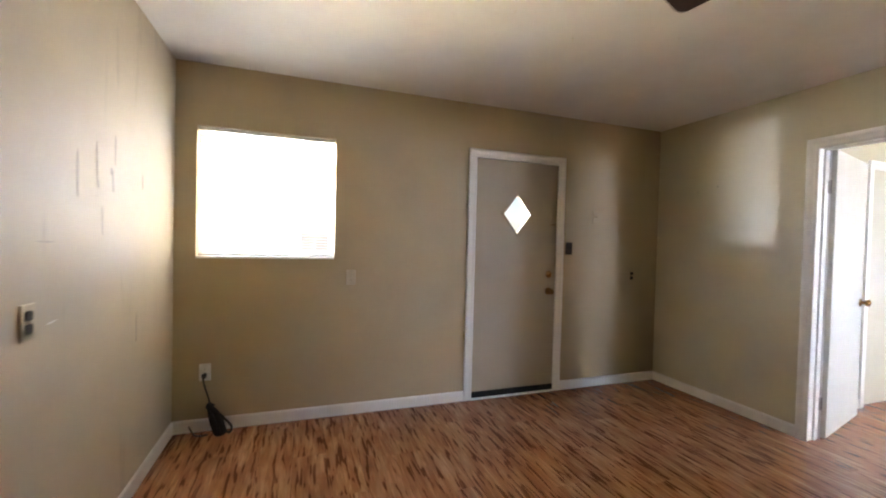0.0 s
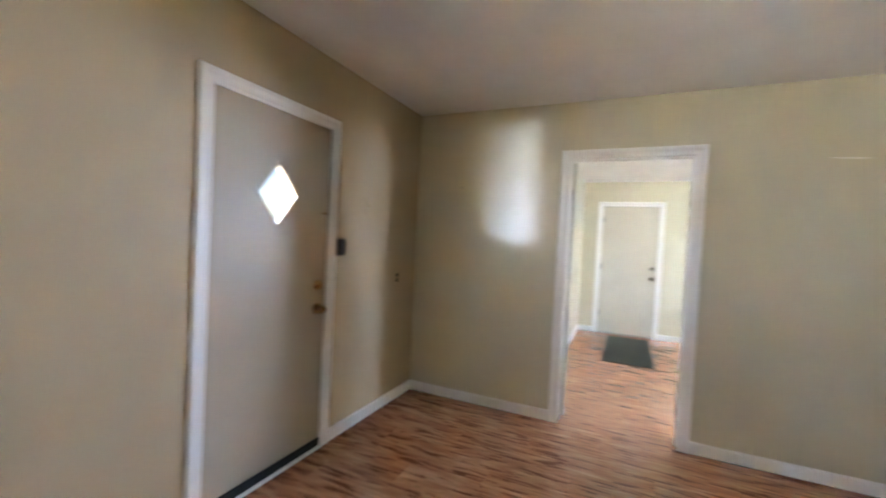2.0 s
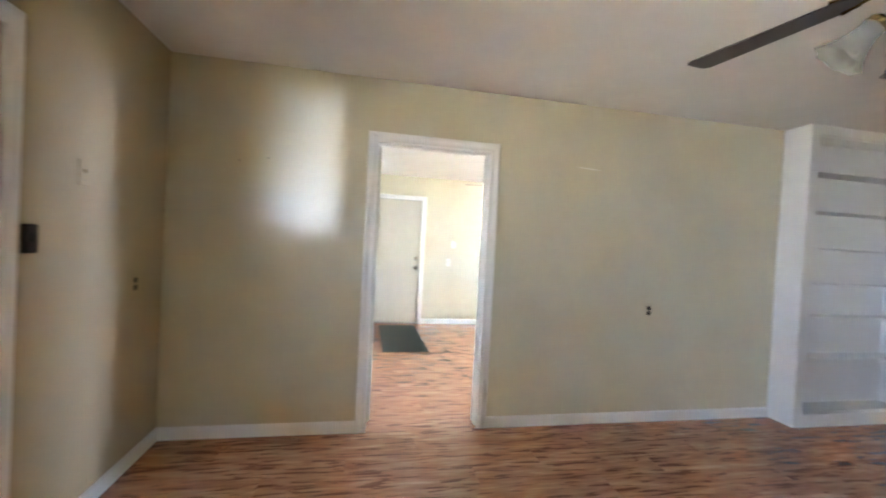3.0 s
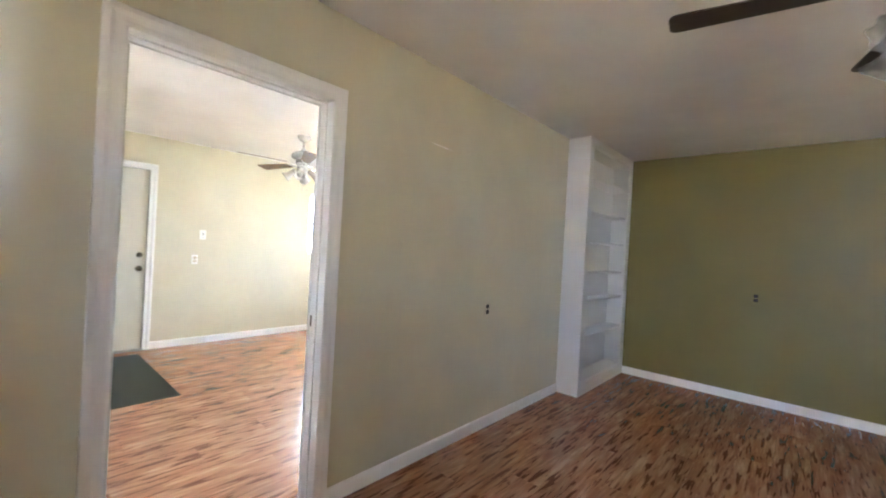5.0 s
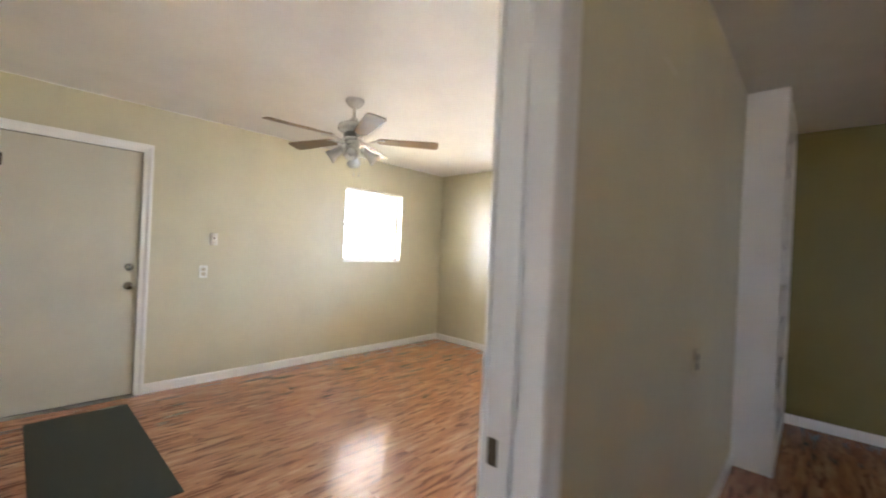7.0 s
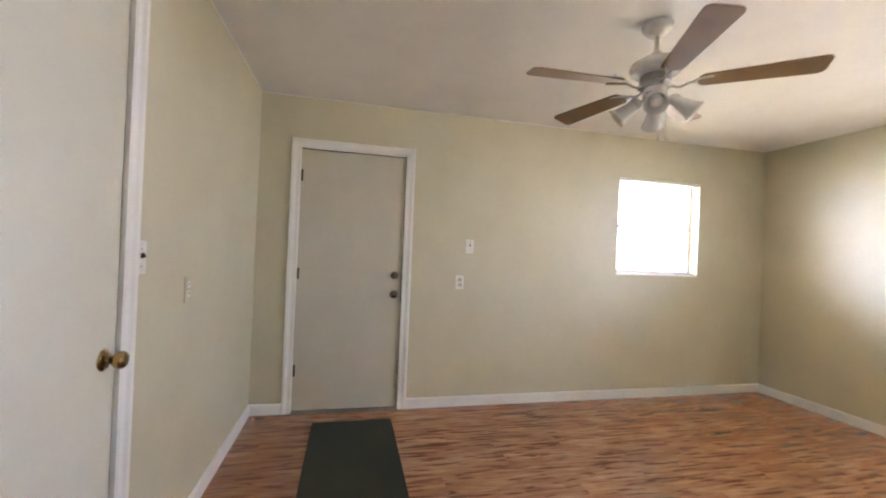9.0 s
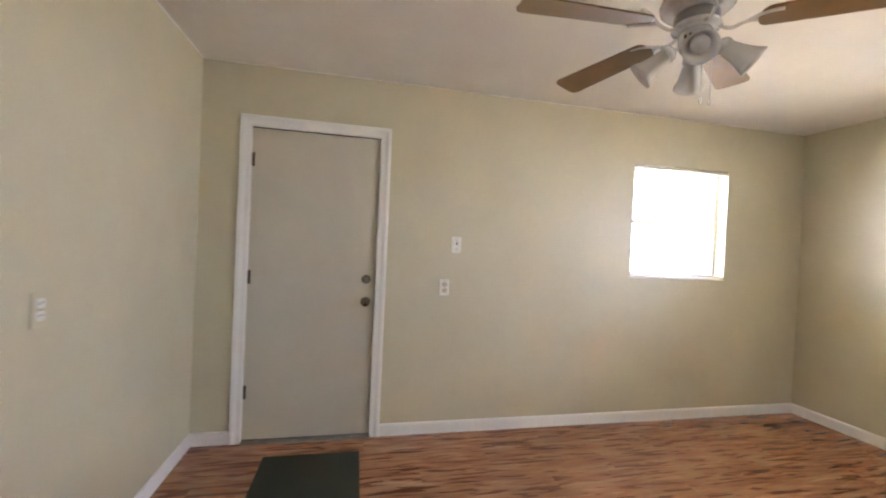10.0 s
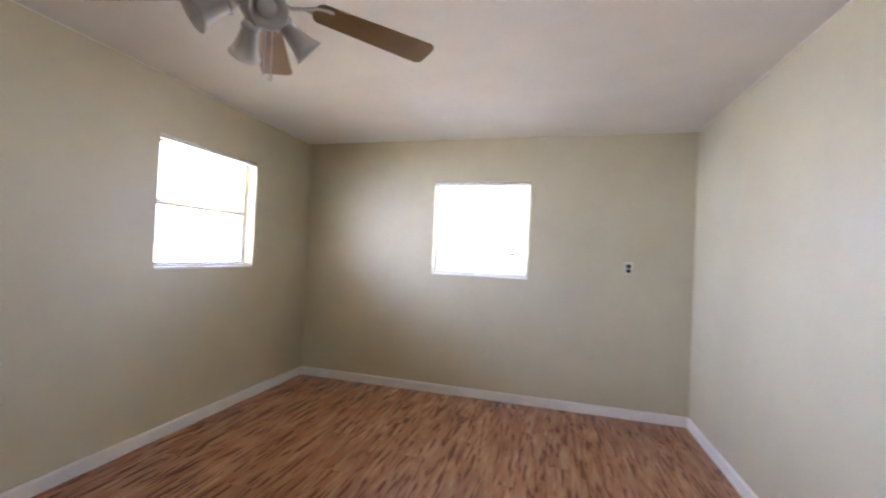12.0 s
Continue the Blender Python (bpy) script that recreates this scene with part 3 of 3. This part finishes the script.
m2 = pose(BX1, (WIN2[0] + WIN2[1]) / 2, 0, 0, 0, EAST)
m3 = pose((WIN3[0] + WIN3[1]) / 2, BY0, 0, 0, 0, SOUTH)
window("window_1", m1, WIN1[1] - WIN1[0], WIN1[2], WIN1[3], "white-framed front window glaring with daylight", False, VINYL)
window("window_2", m2, WIN2[1] - WIN2[0], WIN2[2], WIN2[3], "sash window in the outer wall, backlit shade in its grey frame", True, FRAME_BACKLIT)
window("window_3", m3, WIN3[1] - WIN3[0], WIN3[2], WIN3[3], "white-framed window glaring with daylight", False, VINYL)
blind(m1, WIN1[1] - WIN1[0], WIN1[2], WIN1[3], "white slatted blind lowered in the front window")
blind(m2, WIN2[1] - WIN2[0], WIN2[2], WIN2[3], "slatted blind with slats open, yellow daylight in its colour, beside the door", 1, SLAT_YELLOW_LIT)
blind(m3, WIN3[1] - WIN3[0], WIN3[2], WIN3[3], "white slatted blind lowered in the end window", -1)


# ---- built-in shelving in the corner of the living room ----
def shelving():
    y1, y0, d, top = -4.745, AY0, BASE_X, AZ
    ob = thing("built_in_bookcase", pose(0, 0, 0), "white painted built-in bookcase with seven empty shelves", "bookcase")
    part("side_panel", box((-d, y1 - 0.02, 0), (-0.001, y1, top - 0.001), 0.001), SHELF_WHITE, ob)
    part("side_panel", box((-d + 0.02, y0 + 0.001, 0), (-0.001, y0 + 0.02, top - 0.001)), SHELF_WHITE, ob)
    part("back_panel", box((-0.012, y0 + 0.02, 0), (-0.001, y1 - 0.02, top - 0.001)), SHELF_WHITE, ob)
    part("stile", box((-d, y0 + 0.001, 0.11), (-d + 0.019, y0 + 0.115, top - 0.075), 0.001), SHELF_WHITE, ob)
    part("stile", box((-d, y1 - 0.095, 0.11), (-d + 0.019, y1 - 0.02, top - 0.075), 0.001), SHELF_WHITE, ob)
    part("top_rail", box((-d, y0 + 0.001, top - 0.075), (-d + 0.019, y1 - 0.02, top - 0.001), 0.001), SHELF_WHITE, ob)
    part("top_panel", box((-d + 0.02, y0 + 0.02, top - 0.085), (-0.012, y1 - 0.02, top - 0.07)), SHELF_WHITE, ob)
    part("plinth", box((-d, y0 + 0.001, 0), (-d + 0.019, y1 - 0.02, 0.11), 0.001), SHELF_WHITE, ob)
    for z in (0.10, 0.54, 0.885, 1.16, 1.475, 1.78, 2.10):
        part("shelf", box((-d + 0.02, y0 + 0.02, z), (-0.012, y1 - 0.02, z + 0.02), 0.001), SHELF_WHITE, ob)
    return ob


shelving()


# ---- switches and sockets ----
def plate(parent, material, w=0.07, h=0.115):
    return part("cover_plate", box((-w / 2, -0.006, -h / 2), (w / 2, 0, h / 2), 0.003), material, parent)


def rounded(w, h, r=0.006):
    return [(sx * (w / 2 - r) + r * math.cos(a), sz * (h / 2 - r) + r * math.sin(a))
            for sx, sz, a0 in ((1, 1, 0), (-1, 1, 90), (-1, -1, 180), (1, -1, 270)) for a in (radians(a0), radians(a0 + 45), radians(a0 + 90))]


def outlet(m, label, face=PLASTIC, holes=PLASTIC, slots=BROWN, z=0.0):
    ob = thing("wall_outlet", m, label, "outlet", "wall outlets")
    plate(ob, face)
    for s in (-1, 1):
        r = part("receptacle", outline(rounded(0.037, 0.032, 0.010), 0.003, 0, pose(0, -0.0085, s * 0.0205)), holes, ob)
        for x in (-0.0065, 0.0065):
            part("slot", box((x - 0.0011, -0.0092, s * 0.0195 - 0.002), (x + 0.0011, -0.0080, s * 0.0195 + 0.006)), slots, r)
    part("screw", lathe([(0, 0.0015), (0.003, 0.001), (0.0034, 0)], 10, pose(0, -0.006, 0, 90)), STEEL, ob)
    return ob


def switch(m, label, face=PLASTIC, lever=PLASTIC):
    ob = thing("light_switch", m, label, "switch", "light switches")
    plate(ob, face)
    part("toggle", box((-0.005, -0.018, -0.008), (0.005, -0.004, 0.008), 0.002, 2, pose(0, 0, 0.003, -25)), lever, ob)
    for s in (-1, 1):
        part("screw", lathe([(0, 0.0015), (0.003, 0.001), (0.0034, 0)], 10, pose(0, -0.006, s * 0.03, 90)), STEEL, ob)
    return ob


outlet(pose(-3.0, 0, 1.04, 0, 0, NORTH), "tan-painted outlet on the front wall below the window", IVORY, IVORY)
outlet(pose(-0.318, 0, 1.04, 0, 0, NORTH), "painted-over outlet with dark sockets near the corner", TAN_SHADED, BROWN)
outlet(pose(AX0, -1.493, 1.045, 0, 0, WEST), "ivory outlet with dark sockets on the side wall", IVORY, BROWN)
outlet(pose(0, -3.522, 0.90, 0, 0, EAST), "pale outlet with dark sockets beside the doorway", KHAKI, BROWN)
outlet(pose(-1.42, AY0, 1.022, 0, 0, SOUTH), "painted-over outlet with dark sockets on the green wall", OLIVE_SHADED, BROWN)
outlet(pose(BX1, -2.65, 1.034, 0, 0, EAST), "white outlet beside the outer door", PLASTIC, IVORY)
outlet(pose(2.495, BY1, 1.075, 0, 0, NORTH), "cream painted outlet on the back room wall", KHAKI, PLASTIC)
outlet(pose(0.620, BY0, 1.274, 0, 0, SOUTH), "white outlet with dark sockets beside the end window", PLASTIC, BROWN)
switch(pose(-0.762, 0, 1.589, 0, 0, NORTH), "painted-over light switch by the front door", TAN_SHADED, TAN_SHADED)
switch(pose(BX1, -2.725, 1.338, 0, 0, EAST), "white light switch with a dark toggle", PLASTIC, BROWN)
switch(pose(2.075, BY1, 1.225, 0, 0, NORTH), "white light switch with dark toggle beside a door", PLASTIC, BROWN)
outlet(pose(-3.957, 0, 0.40, 0, 0, NORTH), "white outlet above the baseboard with a cord plugged in", PLASTIC, PLASTIC)

key = thing("door_chime_plate", pose(-1.056, 0, 1.293, 0, 0, NORTH), "dark brown plate on the wall beside the front door", "wall plate")
part("cover_plate", box((-0.031, -0.016, -0.055), (0.031, 0, 0.055), 0.003), BROWN, key)
part("button", box((-0.010, -0.021, -0.012), (0.010, -0.014, 0.022), 0.003), BLACK, key)

# ---- cord hanging from the low outlet, its bundle resting on the floor ----
cord = thing("power_cord", pose(-3.957, 0, 0), "black power cord bundled up on the floor below an outlet", "cable")
part("plug", box((-0.014, -0.042, 0.368), (0.014, -0.0085, 0.396), 0.006), BLACK, cord)
part("cable", tube(curve_points([(0, -0.036, 0.385), (0.002, -0.06, 0.36), (0.018, -0.062, 0.30), (0.036, -0.064, 0.24), (0.044, -0.07, 0.19)]), 0.0065, 8), BROWN, cord, smooth=True)
rng = random.Random(4)
for k in range(9):
    lean, spread = rng.uniform(-0.022, 0.018), rng.uniform(0.006, 0.015)
    yb = -0.055 - 0.012 * (k % 4)
    top = 0.20 + rng.uniform(-0.02, 0.025)
    loop = curve_points([(0.043, yb - 0.01, top), (0.035 + lean * 0.35 - spread * 0.6, yb, 0.12), (0.045 + lean - spread, yb - 0.02, 0.035),
                         (0.05 + lean, yb - 0.03, 0.010), (0.055 + lean + spread, yb - 0.02, 0.035), (0.06 + lean * 0.5 + spread, yb, 0.12), (0.047, yb - 0.005, top - 0.005)], 6)
    part("cord_loop", tube([p + Vector((max(0.0, 0.19 - p.z) * 0.36, 0, 0)) for p in loop], 0.0085, 7), BLACK, cord, smooth=True)
open_loop = curve_points([(0.048, -0.075, 0.195), (0.085, -0.075, 0.155), (0.140, -0.08, 0.095), (0.178, -0.085, 0.045), (0.172, -0.088, 0.011), (0.150, -0.086, 0.016), (0.118, -0.08, 0.075), (0.085, -0.078, 0.13), (0.05, -0.078, 0.185)], 6)
part("cord_loop", tube(open_loop, 0.008, 7), BLACK, cord, smooth=True)
part("cable_tie", lathe([(0.021, -0.012), (0.025, -0.012), (0.025, 0.012), (0.021, 0.012), (0.021, -0.012)], 14, pose(0.047, -0.075, 0.19, 0, 14, 0)), BLACK, cord)
part("loose_end", tube(curve_points([(0.04, -0.09, 0.009), (-0.01, -0.10, 0.009), (-0.05, -0.07, 0.012), (-0.085, -0.03, 0.05)]), 0.005, 7), BROWN, cord, smooth=True)

# ---- mat in front of the outer door ----
mat = thing("door_mat", pose(2.79, -1.815, 0), "long flat dark grey-green mat before the outer door", "mat")
part("mat_sheet", box((-0.77, -0.285, 0.0005), (0.77, 0.285, 0.008), 0.003), MAT_GREEN, mat)


# ---- paint bead under the back room's ceiling ----
def bead(name, a, b):
    """A thin uneven line of white paint where a wall meets the ceiling."""
    bm = bmesh.new()
    a, b = Vector((*a, BZ)), Vector((*b, BZ))
    n, rng = 60, random.Random(3)
    inward = Vector((2.0, -3.4, BZ)) - (a + b) / 2
    d = (b - a).normalized()
    inward = (inward - d * inward.dot(d)).normalized()
    low, out = [], []
    for k in range(n + 1):
        p = a + (b - a) * k / n
        h = rng.uniform(0.003, 0.009)
        low.append(bm.verts.new(p + Vector((0, 0, -h)) + inward * 0.001))
        out.append((bm.verts.new(p + inward * h * 0.9 + Vector((0, 0, -0.001))), bm.verts.new(p - inward * 0.002)))
    for k in range(n):
        bm.faces.new((low[k], low[k + 1], out[k + 1][0], out[k][0]))
        bm.faces.new((out[k][0], out[k + 1][0], out[k + 1][1], out[k][1]))
        bm.faces.new((out[k][1], out[k + 1][1], low[k + 1], low[k]))
    return structure(name, bm, TRIM, "thin ragged white paint line under the ceiling", "trim")


bead("trim_east", (BX1, BY0), (BX1, BY1))
bead("trim_north", (BX0, BY1), (BX1, BY1))
bead("trim_west", (BX0, BY0), (BX0, BY1))

# ---- marks and nail holes ----
SCUFF = plain("grey_scuff", (0.45, 0.40, 0.33), 0.7)
SCRATCH = plain("bare_plaster", (0.80, 0.77, 0.70), 0.8)


def mark(owner, m, length, width, material, name="scuff"):
    """A scratch or smear, a hair proud of the wall: a thin pointed sliver along x."""
    pts = [(-length / 2, 0), (-length * 0.2, -width / 2), (length * 0.25, -width * 0.4), (length / 2, width * 0.1), (length * 0.2, width / 2), (-length * 0.25, width * 0.35)]
    ob = part(name, outline(pts, -0.0012, 0, m), material, bpy.data.objects[owner])
    return ob


mark("wall_between", pose(0, -2.93, 1.99, 0, 3, EAST), 0.22, 0.010, SCRATCH, "scratch")
mark("wall_west", pose(AX0, -1.40, 1.294, 0, 2, WEST), 0.12, 0.006, SCUFF)
mark("wall_west", pose(AX0, -1.36, 1.02, 0, -4, WEST), 0.07, 0.007, SCRATCH, "scratch")
for y, z, turn, length in ((-1.05, 1.62, 88, 0.16), (-0.88, 1.70, 92, 0.13), (-0.90, 1.56, 86, 0.10), (-1.20, 1.55, 90, 0.18), (-0.55, 1.60, 91, 0.08), (-1.0, 1.38, 89, 0.12), (-0.62, 0.85, 90, 0.16)):
    mark("wall_west", pose(AX0, y, z, 0, turn, WEST), length, 0.014, SCUFF)
for y, z in ((-0.92, 1.60), (-1.04, 1.53)):
    part("smudge", outline([(0.012 * math.cos(a * 0.785), 0.018 * math.sin(a * 0.785)) for a in range(8)], -0.001, 0, pose(AX0, y, z, 0, 0, WEST)), SCUFF, bpy.data.objects["wall_west"])
for y, z in ((-0.42, 1.83), (-0.60, 1.86)):
    part("nail_hole", lathe([(0, -0.001), (0.004, 0.0), (0.0045, 0.001), (0, 0.0012)], 8, pose(0, y, z, 0, -90)), BROWN, bpy.data.objects["wall_between"])
for x, y, turn, length in ((-1.95, -1.18, 55, 0.10), (-2.38, -1.30, 75, 0.07), (-1.42, -1.40, 30, 0.05)):
    part("scratch", outline([(-length / 2, 0), (0, -0.004), (length / 2, 0.001), (0, 0.005)], -0.0012, 0, pose(x, y, AZ, 90, 0, turn) @ pose(0, 0, 0)), SCRATCH, bpy.data.objects["ceiling"])


# ---- ceiling fans ----
def bell(r0, r1, length):
    """A bell-shaped glass shade: its neck at z = 0, its mouth at z = -length; with a wall."""
    out = [(r0, 0), (r0 * 1.05, -0.18 * length), (r0 * 1.2, -0.40 * length), (r0 + (r1 - r0) * 0.42, -0.66 * length), (r0 + (r1 - r0) * 0.70, -0.86 * length), (r1, -length)]
    return out + [(r - 0.003, z) for r, z in reversed(out)]


def blade_shape(r0, r1, w0, w1):
    """A blade with round corners, along x."""
    pts = []
    n = 6
    for k in range(n + 1):
        a = math.pi / 2 * k / n
        pts.append((r1 - 0.03 + 0.03 * math.sin(a), -w1 + 0.03 - 0.03 * math.cos(a)))
    for k in range(n + 1):
        a = math.pi / 2 * k / n
        pts.append((r1 - 0.03 + 0.03 * math.cos(a), w1 - 0.03 + 0.03 * math.sin(a)))
    for k in range(2 * n + 1):
        a = math.pi * k / (2 * n)
        pts.append((r0 + 0.03 - 0.03 * math.sin(a), w0 * math.cos(a)))
    return pts


def ceiling_fan(m, label, top, blade_z, blades, radius, phase, metal, blade_material, shade_phase, shades, holder, drop, pitches=(9,), glass_material=None, tilt=52, kit_r=0.085, shade_r=(0.028, 0.062, 0.125), lit_bulbs=True, ruffle=0.0, chain=(0.17, 0.13), motor=0.085, chain_at=(20, 100), kit_drop=0.085):
    """A fan with a light kit; the origin lies under it on the floor, top is the ceiling."""
    ob = thing("ceiling_fan", m, label, "ceiling fan", "ceiling fans")
    part("canopy", lathe([(0, top), (0.066, top), (0.070, top - 0.008), (0.062, top - 0.03), (0.040, top - 0.052), (0.026, top - 0.060), (0.016, top - 0.062), (0, top - 0.062)], 28), metal, ob, smooth=True)
    mt = blade_z + motor
    part("downrod", lathe([(0, top - 0.055), (0.011, top - 0.055), (0.011, mt + 0.03), (0.024, mt + 0.028), (0.028, mt), (0, mt)], 16), metal, ob, smooth=True)
    part("motor_housing", lathe([(0, mt), (0.045, mt), (0.088, mt - 0.012), (0.112, mt - 0.028), (0.118, mt - 0.05), (0.114, mt - 0.066), (0.098, mt - 0.078), (0.07, mt - 0.084), (0, mt - 0.084)], 32), metal, ob, smooth=True)
    if motor > 0.1:
        part("flywheel", lathe([(0, mt - 0.08), (0.06, mt - 0.08), (0.072, mt - 0.09), (0.072, blade_z + 0.012), (0.05, blade_z), (0, blade_z)], 28), STEEL, ob, "dull steel flywheel", smooth=True)
    part("rotor_plate", lathe([(0, blade_z + 0.001), (0.075, blade_z + 0.001), (0.078, blade_z - 0.012), (0.05, blade_z - 0.02), (0, blade_z - 0.02)], 28), metal, ob, smooth=True)
    part("switch_housing", lathe([(0, blade_z - 0.018), (0.05, blade_z - 0.018), (0.054, blade_z - 0.03), (0.054, blade_z - kit_drop + 0.007), (0.048, blade_z - kit_drop - 0.003), (0, blade_z - kit_drop - 0.005)], 28), metal, ob, smooth=True)
    for s in (-1, 1):
        part("switch_button", box((-0.004, -0.0565, -0.006), (0.004, -0.05, 0.006), 0.001, 2, pose(0, 0, blade_z - 0.05, 0, 0, shade_phase + 60 + s * 9)), BLACK, ob)
    for k in range(blades):
        turn = pose(0, 0, 0, 0, 0, phase + 360 / blades * k)
        arm = part("blade_iron", tube(curve_points([(0.06, 0, blade_z - 0.01), (0.10, 0, blade_z - 0.026), (0.145, 0.0, blade_z - 0.012), (0.19, 0.026, blade_z - 0.002), (0.235, 0.038, blade_z + 0.004)]), 0.006, 8), metal, ob, smooth=True)
        arm.matrix_basis = turn
        bm = tube(curve_points([(0.145, 0.0, blade_z - 0.012), (0.19, -0.026, blade_z - 0.006), (0.235, -0.038, blade_z - 0.010)]), 0.006, 8)
        part("iron_fork", bm, metal, arm, smooth=True)
        tilted = pose(0, 0, blade_z, pitches[k % len(pitches)], 0, 0)
        bm = outline(blade_shape(0.175, radius, 0.048, 0.066), 0.006, 0.001, tilted @ pose(0, 0, -0.003, 90) @ pose(0, -0.006, 0))
        bl = part("blade", bm, blade_material, ob)
        bl.matrix_basis = turn
        for x, y in ((0.225, 0.032), (0.225, -0.032), (0.20, 0)):
            part("screw", lathe([(0, -0.003), (0.005, -0.002), (0.006, 0)], 8, tilted @ pose(x, y, -0.004)), metal, bl)
    base = blade_z - kit_drop
    part("light_kit_hub", lathe([(0, base), (0.046, base), (0.05, base - 0.012), (0.036, base - 0.032), (0.014, base - 0.045), (0.008, base - 0.055), (0, base - 0.058)], 24), metal, ob, smooth=True)
    for k in range(shades):
        turn = pose(0, 0, 0, 0, 0, shade_phase + 360 / shades * k)
        arm = part("lamp_arm", tube(curve_points([(0.03, 0, base - 0.012), (0.055, 0, base - 0.006), (kit_r, 0, base - 0.014 - drop)]), 0.007, 8), metal, ob, smooth=True)
        arm.matrix_basis = turn
        neck = pose(kit_r, 0, base - 0.014 - drop, 0, -tilt, 0)
        sh = part("socket_cup", lathe([(0, 0.014), (0.018, 0.014), (0.028, 0.004), (0.031, -0.012), (0.029, -0.014), (0, -0.013)], 20, neck), holder, arm, smooth=True)
        bm = lathe(bell(*shade_r), 40 if ruffle else 28)
        for v in bm.verts:
            f = max(0.0, (-v.co.z / shade_r[2] - 0.55) / 0.45)
            w = 1 + ruffle * f * math.cos(8 * math.atan2(v.co.y, v.co.x))
            v.co.x, v.co.y = v.co.x * w, v.co.y * w
        bm.transform(neck @ pose(0, 0, -0.008))
        shade = part("shade", bm, glass_material or OPAL, ob, "white bell-shaped glass shade", smooth=True)
        shade.matrix_basis = turn
        if not lit_bulbs:
            continue
        part("bulb", lathe([(0, -0.105), (0.014, -0.102), (0.025, -0.092), (0.029, -0.078), (0.026, -0.062), (0.016, -0.046), (0.012, -0.034), (0.012, -0.012)], 20, neck @ pose(0, 0, -0.005)), BULB, shade, smooth=True)
    for a, l in ((shade_phase + chain_at[0], chain[0]), (shade_phase + chain_at[1], chain[1])):
        x, y = 0.05 * math.cos(radians(a)), 0.05 * math.sin(radians(a))
        ch = part("pull_chain", tube([(x, y, base + 0.01), (x * 1.05, y * 1.05, base - 0.03), (x * 1.05, y * 1.05, base - l)], 0.0014, 6), metal, ob)
        part("chain_pull", lathe([(0, 0.0), (0.004, -0.004), (0.0055, -0.014), (0.003, -0.022), (0, -0.023)], 10, pose(x * 1.05, y * 1.05, base - l)), holder, ch)
    return ob


ceiling_fan(pose(2.188, -3.152, 0), "white ceiling fan with oak blades and glass bell shades", BZ, 2.138, 5, 0.64, 14.5, FAN_WHITE, OAK, 142, 4, FAN_WHITE, 0.0, pitches=(12, -10, -8, -8, -6), kit_r=0.078, shade_r=(0.026, 0.053, 0.108), chain=(0.20, 0.19), motor=0.125, kit_drop=0.066)
ceiling_fan(pose(-2.058, -2.71, 0), "brass ceiling fan with dark blades and cloudy fluted glass shades", AZ, 2.16, 4, 0.695, 11, DARK_BRASS, WALNUT, 45, 4, DARK_BRASS, 0.028, pitches=(-4, 14, 8, 6), tilt=42, kit_r=0.125, glass_material=CLOUDY, shade_r=(0.028, 0.066, 0.11), lit_bulbs=False, ruffle=0.09, chain=(0.275, 0.15), chain_at=(-25, 100))


# ---- laminate planks, the long way from front to back ----
PW, PL = 0.192, 1.212
rng = random.Random(11)
plank_mesh = None
x = AX0
row = 0
while x < BX1 + 0.02:
    y = AY0 - 0.02 - PL * ((row * 0.37) % 1.0)
    wdt = min(PW, BX1 + 0.05 - x)
    while y < 0.02:
        a, b = max(y, AY0 - 0.04), min(y + PL, 0.03)
        if x > 0.05:
            b = min(b, BY1 + 0.05)
        if b - a > 0.03:
            full = abs(b - a - PL) < 1e-6 and abs(wdt - PW) < 1e-6
            if full and plank_mesh is not None:
                ob = new("plank", plank_mesh)
            else:
                bm = add_box(bmesh.new(), (0.0004, 0.0004, -0.006), (wdt - 0.0004, b - a - 0.0004, 0))
                ob = part("plank", bm, LAMINATE)
                if full:
                    plank_mesh = ob.data
            ob.parent = floor
            ob.location = (x, a, 0)
        y += PL
    x += PW
    row += 1
